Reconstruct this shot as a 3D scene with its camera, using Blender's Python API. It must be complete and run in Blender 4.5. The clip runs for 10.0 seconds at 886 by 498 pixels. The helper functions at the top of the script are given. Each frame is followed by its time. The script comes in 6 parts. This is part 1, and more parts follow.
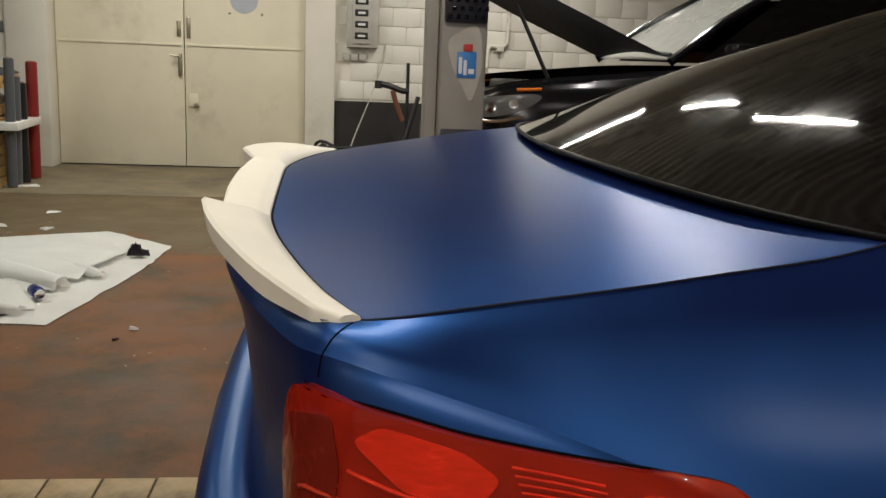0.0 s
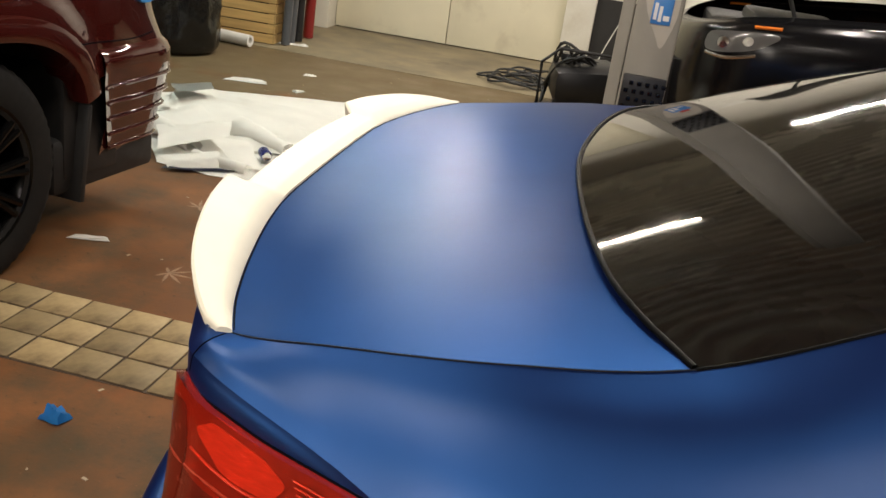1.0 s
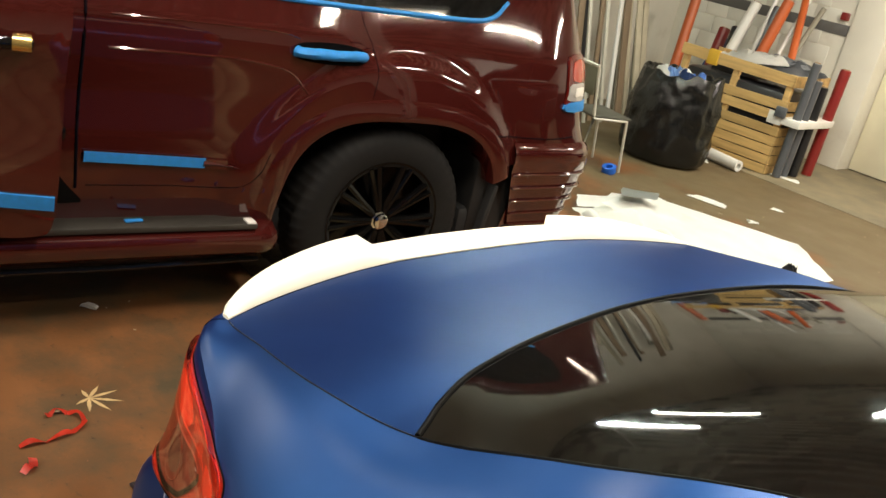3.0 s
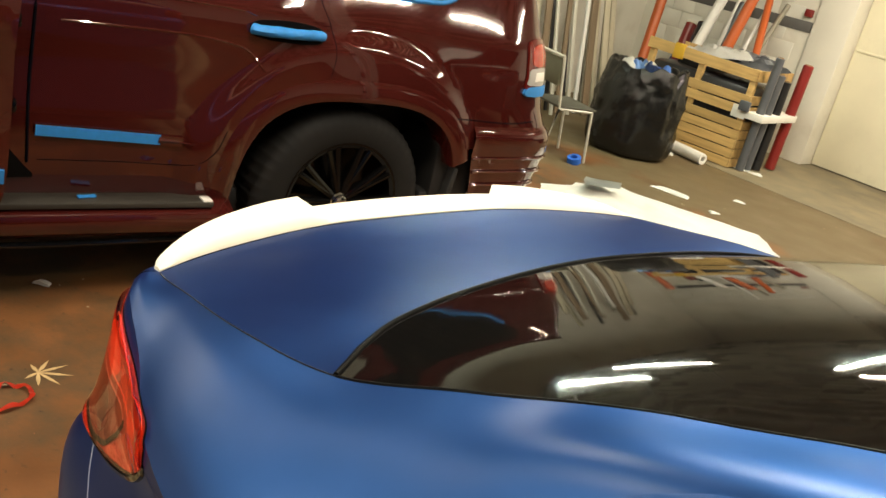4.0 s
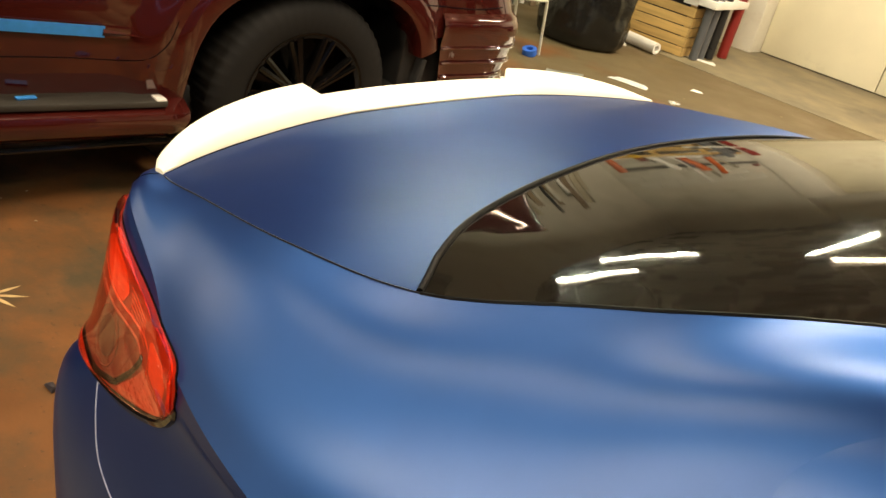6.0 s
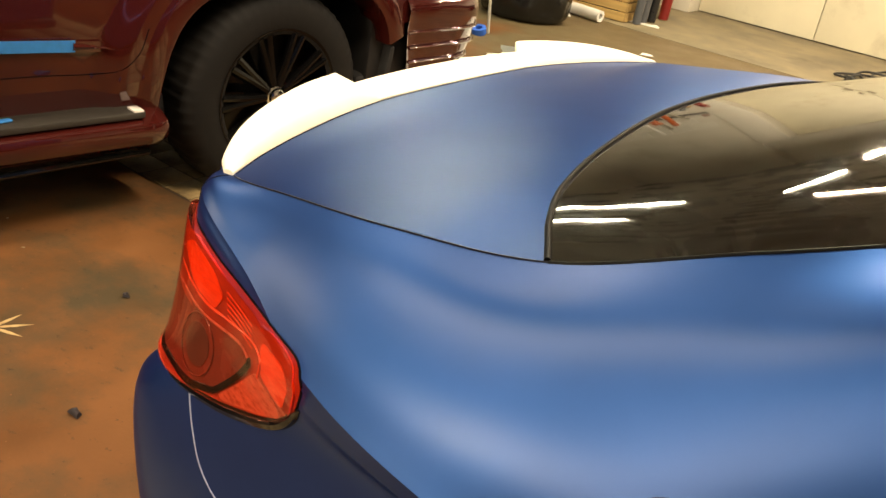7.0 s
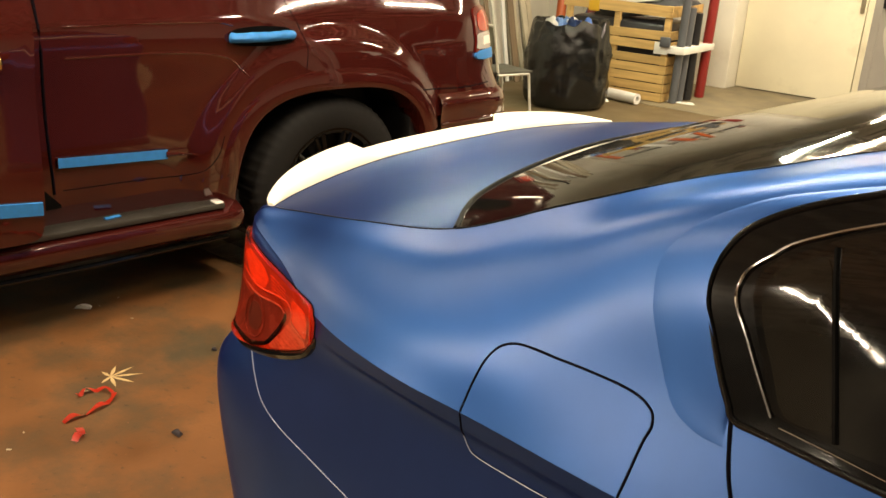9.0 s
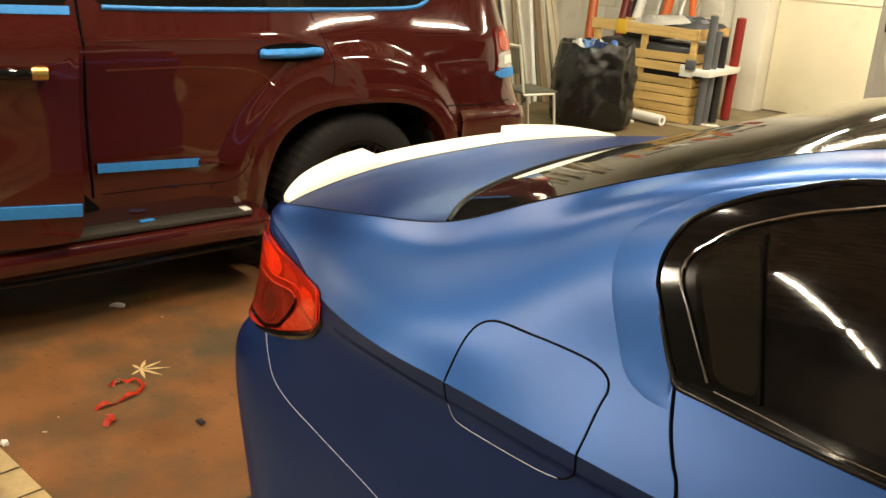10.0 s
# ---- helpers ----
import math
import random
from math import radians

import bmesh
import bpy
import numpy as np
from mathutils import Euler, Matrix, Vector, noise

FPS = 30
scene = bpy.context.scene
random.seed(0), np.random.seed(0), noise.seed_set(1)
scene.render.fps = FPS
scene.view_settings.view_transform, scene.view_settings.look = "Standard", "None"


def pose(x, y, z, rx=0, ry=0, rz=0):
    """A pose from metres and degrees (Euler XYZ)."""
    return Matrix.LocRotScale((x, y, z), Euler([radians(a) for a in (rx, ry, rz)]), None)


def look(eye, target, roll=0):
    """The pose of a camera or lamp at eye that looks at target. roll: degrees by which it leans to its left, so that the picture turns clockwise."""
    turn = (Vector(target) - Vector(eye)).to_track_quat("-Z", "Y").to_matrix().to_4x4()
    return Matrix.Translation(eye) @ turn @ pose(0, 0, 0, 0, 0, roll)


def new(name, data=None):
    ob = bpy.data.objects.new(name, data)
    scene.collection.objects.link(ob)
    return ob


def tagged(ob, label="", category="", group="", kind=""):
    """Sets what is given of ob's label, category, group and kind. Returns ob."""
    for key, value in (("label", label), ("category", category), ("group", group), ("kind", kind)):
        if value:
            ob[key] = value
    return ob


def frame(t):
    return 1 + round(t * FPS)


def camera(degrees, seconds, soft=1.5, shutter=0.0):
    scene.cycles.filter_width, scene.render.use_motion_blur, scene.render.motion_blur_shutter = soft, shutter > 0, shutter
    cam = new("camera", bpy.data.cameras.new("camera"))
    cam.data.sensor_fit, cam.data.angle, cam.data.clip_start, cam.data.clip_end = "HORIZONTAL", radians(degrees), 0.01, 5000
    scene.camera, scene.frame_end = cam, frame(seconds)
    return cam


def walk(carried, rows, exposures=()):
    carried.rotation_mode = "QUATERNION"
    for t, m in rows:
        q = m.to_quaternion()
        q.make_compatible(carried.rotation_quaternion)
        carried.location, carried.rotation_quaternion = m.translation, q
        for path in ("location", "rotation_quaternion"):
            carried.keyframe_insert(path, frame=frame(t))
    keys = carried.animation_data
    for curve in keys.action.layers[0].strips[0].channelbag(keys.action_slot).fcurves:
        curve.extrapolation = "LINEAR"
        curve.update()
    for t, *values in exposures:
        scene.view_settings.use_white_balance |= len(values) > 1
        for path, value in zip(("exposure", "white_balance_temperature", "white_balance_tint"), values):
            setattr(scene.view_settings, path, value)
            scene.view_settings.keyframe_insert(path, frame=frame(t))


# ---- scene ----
cam = camera(52.3, 10.0)
PATH = [
    (0, (-0.016, -1.42, 1.313), (0.218, 0.522, 0.894), 2.4),
    (0.5, (0.174, -1.488, 1.482), (0.198, 0.415, 0.867), 5.6),
    (1, (0.362, -1.491, 1.557), (0.054, 0.349, 0.836), 8.5),
    (1.5, (0.575, -1.431, 1.633), (-0.086, 0.286, 0.85), 12.3),
    (2, (0.795, -1.387, 1.712), (-0.221, 0.143, 0.921), 13.5),
    (2.5, (1.008, -1.381, 1.782), (-0.26, -0.027, 1.034), 13.1),
    (2.7, (1.09, -1.38, 1.791), (-0.23, -0.063, 1.068), 12.5),
    (3.8, (1.247, -1.349, 1.764), (-0.07, -0.006, 1.083), 13.4),
    (4, (1.256, -1.339, 1.744), (-0.03, 0.026, 1.049), 13.8),
    (4.5, (1.244, -1.298, 1.692), (0.041, 0.107, 0.931), 14.0),
    (5, (1.199, -1.28, 1.66), (0.054, 0.141, 0.842), 14.0),
    (5.5, (1.121, -1.273, 1.629), (0.009, 0.158, 0.783), 14.3),
    (5.7, (1.078, -1.283, 1.622), (-0.024, 0.153, 0.771), 14.5),
    (6.8, (0.851, -1.413, 1.57), (-0.169, 0.072, 0.703), 11.5),
    (7, (0.865, -1.428, 1.561), (-0.132, 0.077, 0.7), 9.8),
    (7.5, (0.966, -1.453, 1.58), (0.023, 0.088, 0.722), 6.9),
    (8, (1.123, -1.546, 1.608), (0.13, -0.012, 0.795), 5.4),
    (8.5, (1.258, -1.675, 1.638), (0.14, -0.191, 0.898), 3.7),
    (9, (1.406, -1.789, 1.649), (0.198, -0.346, 0.97), 3.3),
    (9.5, (1.529, -1.84, 1.637), (0.294, -0.412, 0.979), 3.3),
    (10, (1.58, -1.877, 1.659), (0.308, -0.472, 1.019), 3.7),
]
EXPOSURES = [(0, -.66, 5950, 14), (.5, -.48, 6250, 20), (1, -.08, 6200, 15), (1.5, -.12, 6250, 14), (2, -.08, 6350, 14), (2.5, .28, 6250, 13), (4, .44, 6800, 10), (5.5, .50, 7400, 11), (7, .70, 7900, 14), (8, .69, 7900, 15), (10, .64, 7300, 11)]
walk(cam, [(t, look(eye, target, roll)) for t, eye, target, roll in PATH], EXPOSURES)

# ---- world and light ----
world = bpy.data.worlds.new("night")
scene.world = world
world.use_nodes = True
world.node_tree.nodes["Background"].inputs[0].default_value = (0.02, 0.022, 0.028, 1)
world.node_tree.nodes["Background"].inputs[1].default_value = 0.3
CEIL = 3.7


# ---- materials ----
def material(name, base, rough=0.5, metal=0.0, spread=0.15, scale=6.0, bump=0.0, bump_scale=80.0, coat=0.0,
             other=None, mix_scale=1.5, mix_lo=0.45, mix_hi=0.62, rough_spread=0.06, stretch=(1, 1, 1), per_piece=0.0):
    """A surface with fine grain and larger stains; 'other' is the colour of its worn or stained patches."""
    m = bpy.data.materials.new(name)
    m.use_nodes = True
    nt = m.node_tree
    bsdf = nt.nodes["Principled BSDF"]
    tc = nt.nodes.new("ShaderNodeTexCoord")
    mp = nt.nodes.new("ShaderNodeMapping")
    mp.inputs["Scale"].default_value = stretch
    nt.links.new(tc.outputs["Object"], mp.inputs[0])
    n1 = nt.nodes.new("ShaderNodeTexNoise")
    n1.inputs["Scale"].default_value, n1.inputs["Detail"].default_value = scale, 6
    nt.links.new(mp.outputs[0], n1.inputs["Vector"])
    ramp = nt.nodes.new("ShaderNodeMapRange")
    ramp.inputs["From Min"].default_value, ramp.inputs["From Max"].default_value = 0.3, 0.7
    ramp.inputs["To Min"].default_value, ramp.inputs["To Max"].default_value = 1 - spread, 1 + spread
    nt.links.new(n1.outputs["Fac"], ramp.inputs["Value"])
    hsv = nt.nodes.new("ShaderNodeHueSaturation")
    hsv.inputs["Color"].default_value = (*base, 1)
    nt.links.new(ramp.outputs[0], hsv.inputs["Value"])
    colour = hsv.outputs[0]
    if other:
        n2 = nt.nodes.new("ShaderNodeTexNoise")
        n2.inputs["Scale"].default_value, n2.inputs["Detail"].default_value, n2.inputs["Roughness"].default_value = mix_scale, 8, 0.65
        nt.links.new(mp.outputs[0], n2.inputs["Vector"])
        mr = nt.nodes.new("ShaderNodeMapRange")
        mr.inputs["From Min"].default_value, mr.inputs["From Max"].default_value = mix_lo, mix_hi
        nt.links.new(n2.outputs["Fac"], mr.inputs["Value"])
        mx = nt.nodes.new("ShaderNodeMix")
        mx.data_type = "RGBA"
        nt.links.new(mr.outputs[0], mx.inputs["Factor"])
        nt.links.new(colour, mx.inputs[6])
        mx.inputs[7].default_value = (*other, 1)
        colour = mx.outputs[2]
    if per_piece:
        oi = nt.nodes.new("ShaderNodeObjectInfo")
        pr = nt.nodes.new("ShaderNodeMapRange")
        pr.inputs["To Min"].default_value, pr.inputs["To Max"].default_value = 1 - per_piece, 1 + per_piece
        nt.links.new(oi.outputs["Random"], pr.inputs["Value"])
        h2 = nt.nodes.new("ShaderNodeHueSaturation")
        nt.links.new(colour, h2.inputs["Color"])
        nt.links.new(pr.outputs[0], h2.inputs["Value"])
        colour = h2.outputs[0]
    nt.links.new(colour, bsdf.inputs["Base Color"])
    rr = nt.nodes.new("ShaderNodeMapRange")
    rr.inputs["From Min"].default_value, rr.inputs["From Max"].default_value = 0.3, 0.7
    rr.inputs["To Min"].default_value, rr.inputs["To Max"].default_value = max(0.02, rough - rough_spread), min(1, rough + rough_spread)
    nt.links.new(n1.outputs["Fac"], rr.inputs["Value"])
    nt.links.new(rr.outputs[0], bsdf.inputs["Roughness"])
    bsdf.inputs["Metallic"].default_value = metal
    bsdf.inputs["Coat Weight"].default_value = coat
    bsdf.inputs["Coat Roughness"].default_value = 0.03
    if bump:
        n3 = nt.nodes.new("ShaderNodeTexNoise")
        n3.inputs["Scale"].default_value, n3.inputs["Detail"].default_value = bump_scale, 5
        nt.links.new(mp.outputs[0], n3.inputs["Vector"])
        bp = nt.nodes.new("ShaderNodeBump")
        bp.inputs["Strength"].default_value, bp.inputs["Distance"].default_value = bump, 0.004
        nt.links.new(n3.outputs["Fac"], bp.inputs["Height"])
        nt.links.new(bp.outputs[0], bsdf.inputs["Normal"])
    return m


def plain(name, base, rough=0.5, metal=0.0, coat=0.0, spread=0.06):
    return material(name, base, rough, metal, spread=spread, scale=12, coat=coat, rough_spread=0.03)


def satin_wrap(name, deep, flake, rough, film_rough, film):
    """A satin metallic film: a little diffuse colour, blue flake gloss, and a clear matt skin over it."""
    m = bpy.data.materials.new(name)
    m.use_nodes = True
    nt = m.node_tree
    nt.nodes.remove(nt.nodes["Principled BSDF"])
    tc = nt.nodes.new("ShaderNodeTexCoord")

    def noise_fac(scale, lo, hi):
        n = nt.nodes.new("ShaderNodeTexNoise")
        n.inputs["Scale"].default_value, n.inputs["Detail"].default_value = scale, 5
        nt.links.new(tc.outputs["Object"], n.inputs["Vector"])
        r = nt.nodes.new("ShaderNodeMapRange")
        r.inputs["From Min"].default_value, r.inputs["From Max"].default_value = .3, .7
        r.inputs["To Min"].default_value, r.inputs["To Max"].default_value = lo, hi
        nt.links.new(n.outputs["Fac"], r.inputs["Value"])
        return r.outputs[0], n

    var, _ = noise_fac(7, .94, 1.06)
    rv, _ = noise_fac(13, rough - .015, rough + .015)
    hues = []
    for c in (deep, flake):
        h = nt.nodes.new("ShaderNodeHueSaturation")
        h.inputs["Color"].default_value = (*c, 1)
        nt.links.new(var, h.inputs["Value"])
        hues.append(h.outputs[0])
    dif = nt.nodes.new("ShaderNodeBsdfDiffuse")
    nt.links.new(hues[0], dif.inputs["Color"])
    gl = nt.nodes.new("ShaderNodeBsdfGlossy")
    gl.distribution = "BECKMANN"
    nt.links.new(hues[1], gl.inputs["Color"])
    nt.links.new(rv, gl.inputs["Roughness"])
    body = nt.nodes.new("ShaderNodeAddShader")
    nt.links.new(dif.outputs[0], body.inputs[0])
    nt.links.new(gl.outputs[0], body.inputs[1])
    skin = nt.nodes.new("ShaderNodeBsdfGlossy")
    skin.distribution = "BECKMANN"
    skin.inputs["Roughness"].default_value = film_rough
    fr = nt.nodes.new("ShaderNodeFresnel")
    fr.inputs["IOR"].default_value = 1.45
    k = nt.nodes.new("ShaderNodeMath")
    k.operation = "MULTIPLY"
    k.inputs[1].default_value = film
    nt.links.new(fr.outputs[0], k.inputs[0])
    mx = nt.nodes.new("ShaderNodeMixShader")
    nt.links.new(k.outputs[0], mx.inputs[0])
    nt.links.new(body.outputs[0], mx.inputs[1])
    nt.links.new(skin.outputs[0], mx.inputs[2])
    nt.links.new(mx.outputs[0], nt.nodes["Material Output"].inputs["Surface"])
    return m


BLUE = satin_wrap("satin_blue_wrap", (.0058, .0118, .058), (.0150, .0565, .172), .44, .29, .46)
SPOILER = material("primer_white", (0.88, 0.85, 0.71), 0.5, spread=0.03, scale=14, rough_spread=0.04)
MAROON = material("maroon_gloss_wrap", (0.058, 0.0085, 0.0068), 0.06, 0.1, spread=0.05, scale=4, coat=0.9, rough_spread=0.02)
GLASS = plain("tinted_glass", (0.004, 0.004, 0.004), 0.03, spread=0.02)
GLASS.node_tree.nodes["Principled BSDF"].inputs["Specular IOR Level"].default_value = 0.9
BLACK_GLOSS = plain("gloss_black_trim", (0.005, 0.005, 0.005), 0.08, coat=0.1)
BLACK_GLOSS.node_tree.nodes["Principled BSDF"].inputs["Specular IOR Level"].default_value = 0.38
BLACK_MATT = material("black_plastic", (0.015, 0.015, 0.015), 0.55, spread=0.2, scale=30, bump=0.1, bump_scale=300)
# lighter and browner than GLASS: the pane's reflections are put into the colour
QUARTER = plain("quarter_glass_sheen", (.013, .0115, .009), .035)
GASKET = plain("window_rubber", (0.004, 0.004, 0.004), 0.4)
GASKET.node_tree.nodes["Principled BSDF"].inputs["Specular IOR Level"].default_value = 0.05
SEAM = plain("panel_gap", (0.003, 0.003, 0.006), 0.8)
BLUE_GAP = plain("dark_blue_panel_gap", (.002, .003, .011), .8)
GAP_LIGHT = plain("pale_film_edge", (.35, .4, .55), .4)
SEAM.node_tree.nodes["Principled BSDF"].inputs["Specular IOR Level"].default_value = 0.05
RUBBER = material("tyre_rubber", (0.0065, 0.0063, 0.006), 0.75, spread=0.25, scale=25, bump=0.15, bump_scale=200, other=(0.015, 0.013, 0.011), mix_scale=5, mix_lo=0.5, mix_hi=0.8)
RIM = plain("gloss_black_rim", (0.003, 0.003, 0.003), 0.16, 0.0)
RUBBER.node_tree.nodes["Principled BSDF"].inputs["Specular IOR Level"].default_value = 0.3
RIM.node_tree.nodes["Principled BSDF"].inputs["Specular IOR Level"].default_value = 0.25
CHROME = plain("chrome", (0.75, 0.75, 0.74), 0.12, 1.0)
RED_BRIGHT = plain("bright_red_lens", (0.42, 0.026, 0.010), 0.10, coat=0.8)
RED_DARK = plain("dark_red_lens", (0.13, 0.009, 0.006), 0.10, coat=0.6)
CLEAR_LENS = plain("clear_lens", (0.85, 0.83, 0.78), 0.08, coat=0.6)
BLUE_TAPE = material("blue_masking_tape", (0.02, 0.23, 0.62), 0.6, spread=0.1, scale=40, bump=0.1, bump_scale=200)
FLOOR = material("stained_red_floor", (0.160, 0.067, 0.023), 0.58, spread=0.30, scale=2.6, bump=0.15, bump_scale=70,
                 other=(0.070, 0.050, 0.026), mix_scale=1.7, mix_lo=0.44, mix_hi=0.62, rough_spread=0.14)


def weather_floor(m):
    """Orange scuffs, dark spots, and paint worn off to grey concrete towards the doors."""
    nt = m.node_tree
    bsdf = nt.nodes["Principled BSDF"]
    colour = bsdf.inputs["Base Color"].links[0].from_socket
    tc = nt.nodes.new("ShaderNodeTexCoord")

    def layer(colour, tint, scale, lo, hi, detail=9, rough=.7):
        n = nt.nodes.new("ShaderNodeTexNoise")
        n.inputs["Scale"].default_value, n.inputs["Detail"].default_value, n.inputs["Roughness"].default_value = scale, detail, rough
        nt.links.new(tc.outputs["Object"], n.inputs["Vector"])
        r = nt.nodes.new("ShaderNodeMapRange")
        r.inputs["From Min"].default_value, r.inputs["From Max"].default_value = lo, hi
        nt.links.new(n.outputs["Fac"], r.inputs["Value"])
        x = nt.nodes.new("ShaderNodeMix")
        x.data_type = "RGBA"
        nt.links.new(r.outputs[0], x.inputs["Factor"])
        nt.links.new(colour, x.inputs[6])
        x.inputs[7].default_value = (*tint, 1)
        return x.outputs[2], r

    colour, _ = layer(colour, (0.20, 0.062, 0.018), 2.3, .60, .78)
    colour, _ = layer(colour, (0.030, 0.026, 0.018), 5.5, .66, .76)
    colour, _ = layer(colour, (0.045, 0.026, 0.015), 27, .60, .72)
    colour, _ = layer(colour, (0.21, 0.095, 0.045), 62, .63, .70)
    colour, _ = layer(colour, (0.26, 0.19, 0.11), 19, .70, .80)
    sep = nt.nodes.new("ShaderNodeSeparateXYZ")
    nt.links.new(tc.outputs["Object"], sep.inputs[0])
    far = nt.nodes.new("ShaderNodeMapRange")
    far.inputs["From Min"].default_value, far.inputs["From Max"].default_value = 2.6, 6.0
    far.inputs["To Min"].default_value, far.inputs["To Max"].default_value = -.16, .30
    nt.links.new(sep.outputs["Y"], far.inputs["Value"])
    n = nt.nodes.new("ShaderNodeTexNoise")
    n.inputs["Scale"].default_value, n.inputs["Detail"].default_value = 1.1, 8
    nt.links.new(tc.outputs["Object"], n.inputs["Vector"])
    add = nt.nodes.new("ShaderNodeMath")
    nt.links.new(n.outputs["Fac"], add.inputs[0])
    nt.links.new(far.outputs[0], add.inputs[1])
    r = nt.nodes.new("ShaderNodeMapRange")
    r.inputs["From Min"].default_value, r.inputs["From Max"].default_value = .50, .66
    nt.links.new(add.outputs[0], r.inputs["Value"])
    x = nt.nodes.new("ShaderNodeMix")
    x.data_type = "RGBA"
    nt.links.new(r.outputs[0], x.inputs["Factor"])
    nt.links.new(colour, x.inputs[6])
    x.inputs[7].default_value = (.122, .088, .045, 1)
    nt.links.new(x.outputs[2], bsdf.inputs["Base Color"])


weather_floor(FLOOR)
FLOOR.node_tree.nodes["Principled BSDF"].inputs["Specular IOR Level"].default_value = 0.25
SLAB = material("grey_concrete", (0.19, 0.155, 0.092), 0.7, spread=0.25, scale=3, bump=0.2, bump_scale=50,
                other=(0.10, 0.08, 0.055), mix_scale=1.3, mix_lo=0.48, mix_hi=0.7)
TILE = material("cream_floor_tile", (0.37, 0.275, 0.135), 0.55, spread=0.15, scale=9, bump=0.1, bump_scale=60,
                other=(0.12, 0.080, 0.036), mix_scale=3.0, mix_lo=0.42, mix_hi=0.64, per_piece=0.25)
WALL = material("painted_wall", (0.72, 0.69, 0.60), 0.6, spread=0.06, scale=2, bump=0.1, bump_scale=40,
                other=(0.55, 0.50, 0.40), mix_scale=1.4, mix_lo=0.56, mix_hi=0.8)
DOOR = material("cream_door_paint", (0.74, 0.69, 0.52), 0.5, spread=0.04, scale=3, other=(0.52, 0.46, 0.33), mix_scale=1.6, mix_lo=0.55, mix_hi=0.8)
BLACK_WALL = material("black_dado", (0.018, 0.017, 0.016), 0.6, spread=0.3, scale=5)
# the gloom of the unseen south end is put into this dark colour
DARKWALL = material("unlit_look_wall", (.15, .135, .11), .7, spread=.2, scale=1.5, other=(.08, .07, .06), mix_scale=1.1)
CEILING = material("ceiling_sheet", (0.46, 0.44, 0.39), 0.28, 0.5, spread=0.2, scale=2)


# ---- building helpers ----
def thing(name, label, category, m=None, group="", kind=""):
    ob = new(name)
    ob.empty_display_size = 0.1
    if m is not None:
        ob.matrix_world = m
    return tagged(ob, label, category, group, kind)


def finish(name, bm, mat, smooth=True):
    me = bpy.data.meshes.new(name)
    bm.normal_update()
    bm.to_mesh(me)
    bm.free()
    me.materials.append(mat)
    if smooth:
        me.polygons.foreach_set("use_smooth", [True] * len(me.polygons))
        me.set_sharp_from_angle(angle=radians(40))
    return me


def part(name, bm, mat, parent, label="", smooth=True):
    if mat is BLUE:
        bm.normal_update()
        for f in bm.faces:
            c = f.calc_center_median()
            if f.normal.dot(c - Vector((min(max(c.x, .6), 3.8), 0, .75))) < 0:
                f.normal_flip()
    ob = new(name, finish(name, bm, mat, smooth))
    ob.parent = parent
    return tagged(ob, label)


def solo(name, bm, mat, label, category, m=None, group="", kind="", smooth=True):
    ob = new(name, finish(name, bm, mat, smooth))
    if m is not None:
        ob.matrix_world = m
    return tagged(ob, label, category, group, kind)


def add_box(bm, lo, hi, bevel=0.0, m=None):
    res = bmesh.ops.create_cube(bm, size=1)
    vs = res["verts"]
    for v in vs:
        v.co = Vector([lo[i] + (v.co[i] + 0.5) * (hi[i] - lo[i]) for i in range(3)])
    if bevel:
        es = list({e for v in vs for e in v.link_edges})
        r = bmesh.ops.bevel(bm, geom=es, offset=bevel, segments=2, affect="EDGES", profile=0.5)
        vs = list({v for v in r["verts"]} | {v for v in vs if v.is_valid})
    if m is not None:
        bmesh.ops.transform(bm, matrix=m, verts=[v for v in vs if v.is_valid])
    return vs


def box(lo, hi, bevel=0.0, m=None):
    bm = bmesh.new()
    add_box(bm, lo, hi, bevel, m)
    return bm


def spline(pts, per, closed=False):
    """A Catmull-Rom curve through pts."""
    p = np.array(pts, float)
    if closed:
        q = np.vstack([p[-1], p, p[0], p[1]])
        n = len(p)
    else:
        q = np.vstack([2 * p[0] - p[1], p, 2 * p[-1] - p[-2]])
        n = len(p) - 1
    out = []
    for i in range(n):
        a, b, c, d = q[i:i + 4]
        for k in range(per):
            t = k / per
            out.append(0.5 * (2 * b + (c - a) * t + (2 * a - 5 * b + 4 * c - d) * t * t + (3 * b - a - 3 * c + d) * t ** 3))
    if not closed:
        out.append(p[-1])
    return np.array(out)


def grid_bm(g, flip=False, bm=None):
    bm = bm or bmesh.new()
    vs = [[bm.verts.new(p) for p in row] for row in g]
    for i in range(len(g) - 1):
        for j in range(len(g[0]) - 1):
            f = [vs[i][j], vs[i + 1][j], vs[i + 1][j + 1], vs[i][j + 1]]
            bm.faces.new(f[::-1] if flip else f)
    return bm


def loft(stations, along, across):
    """A smooth sheet through stations, each a row of points."""
    rows = np.array([spline(s, across) for s in stations])
    return np.array([spline(rows[:, j], along) for j in range(rows.shape[1])]).transpose(1, 0, 2)


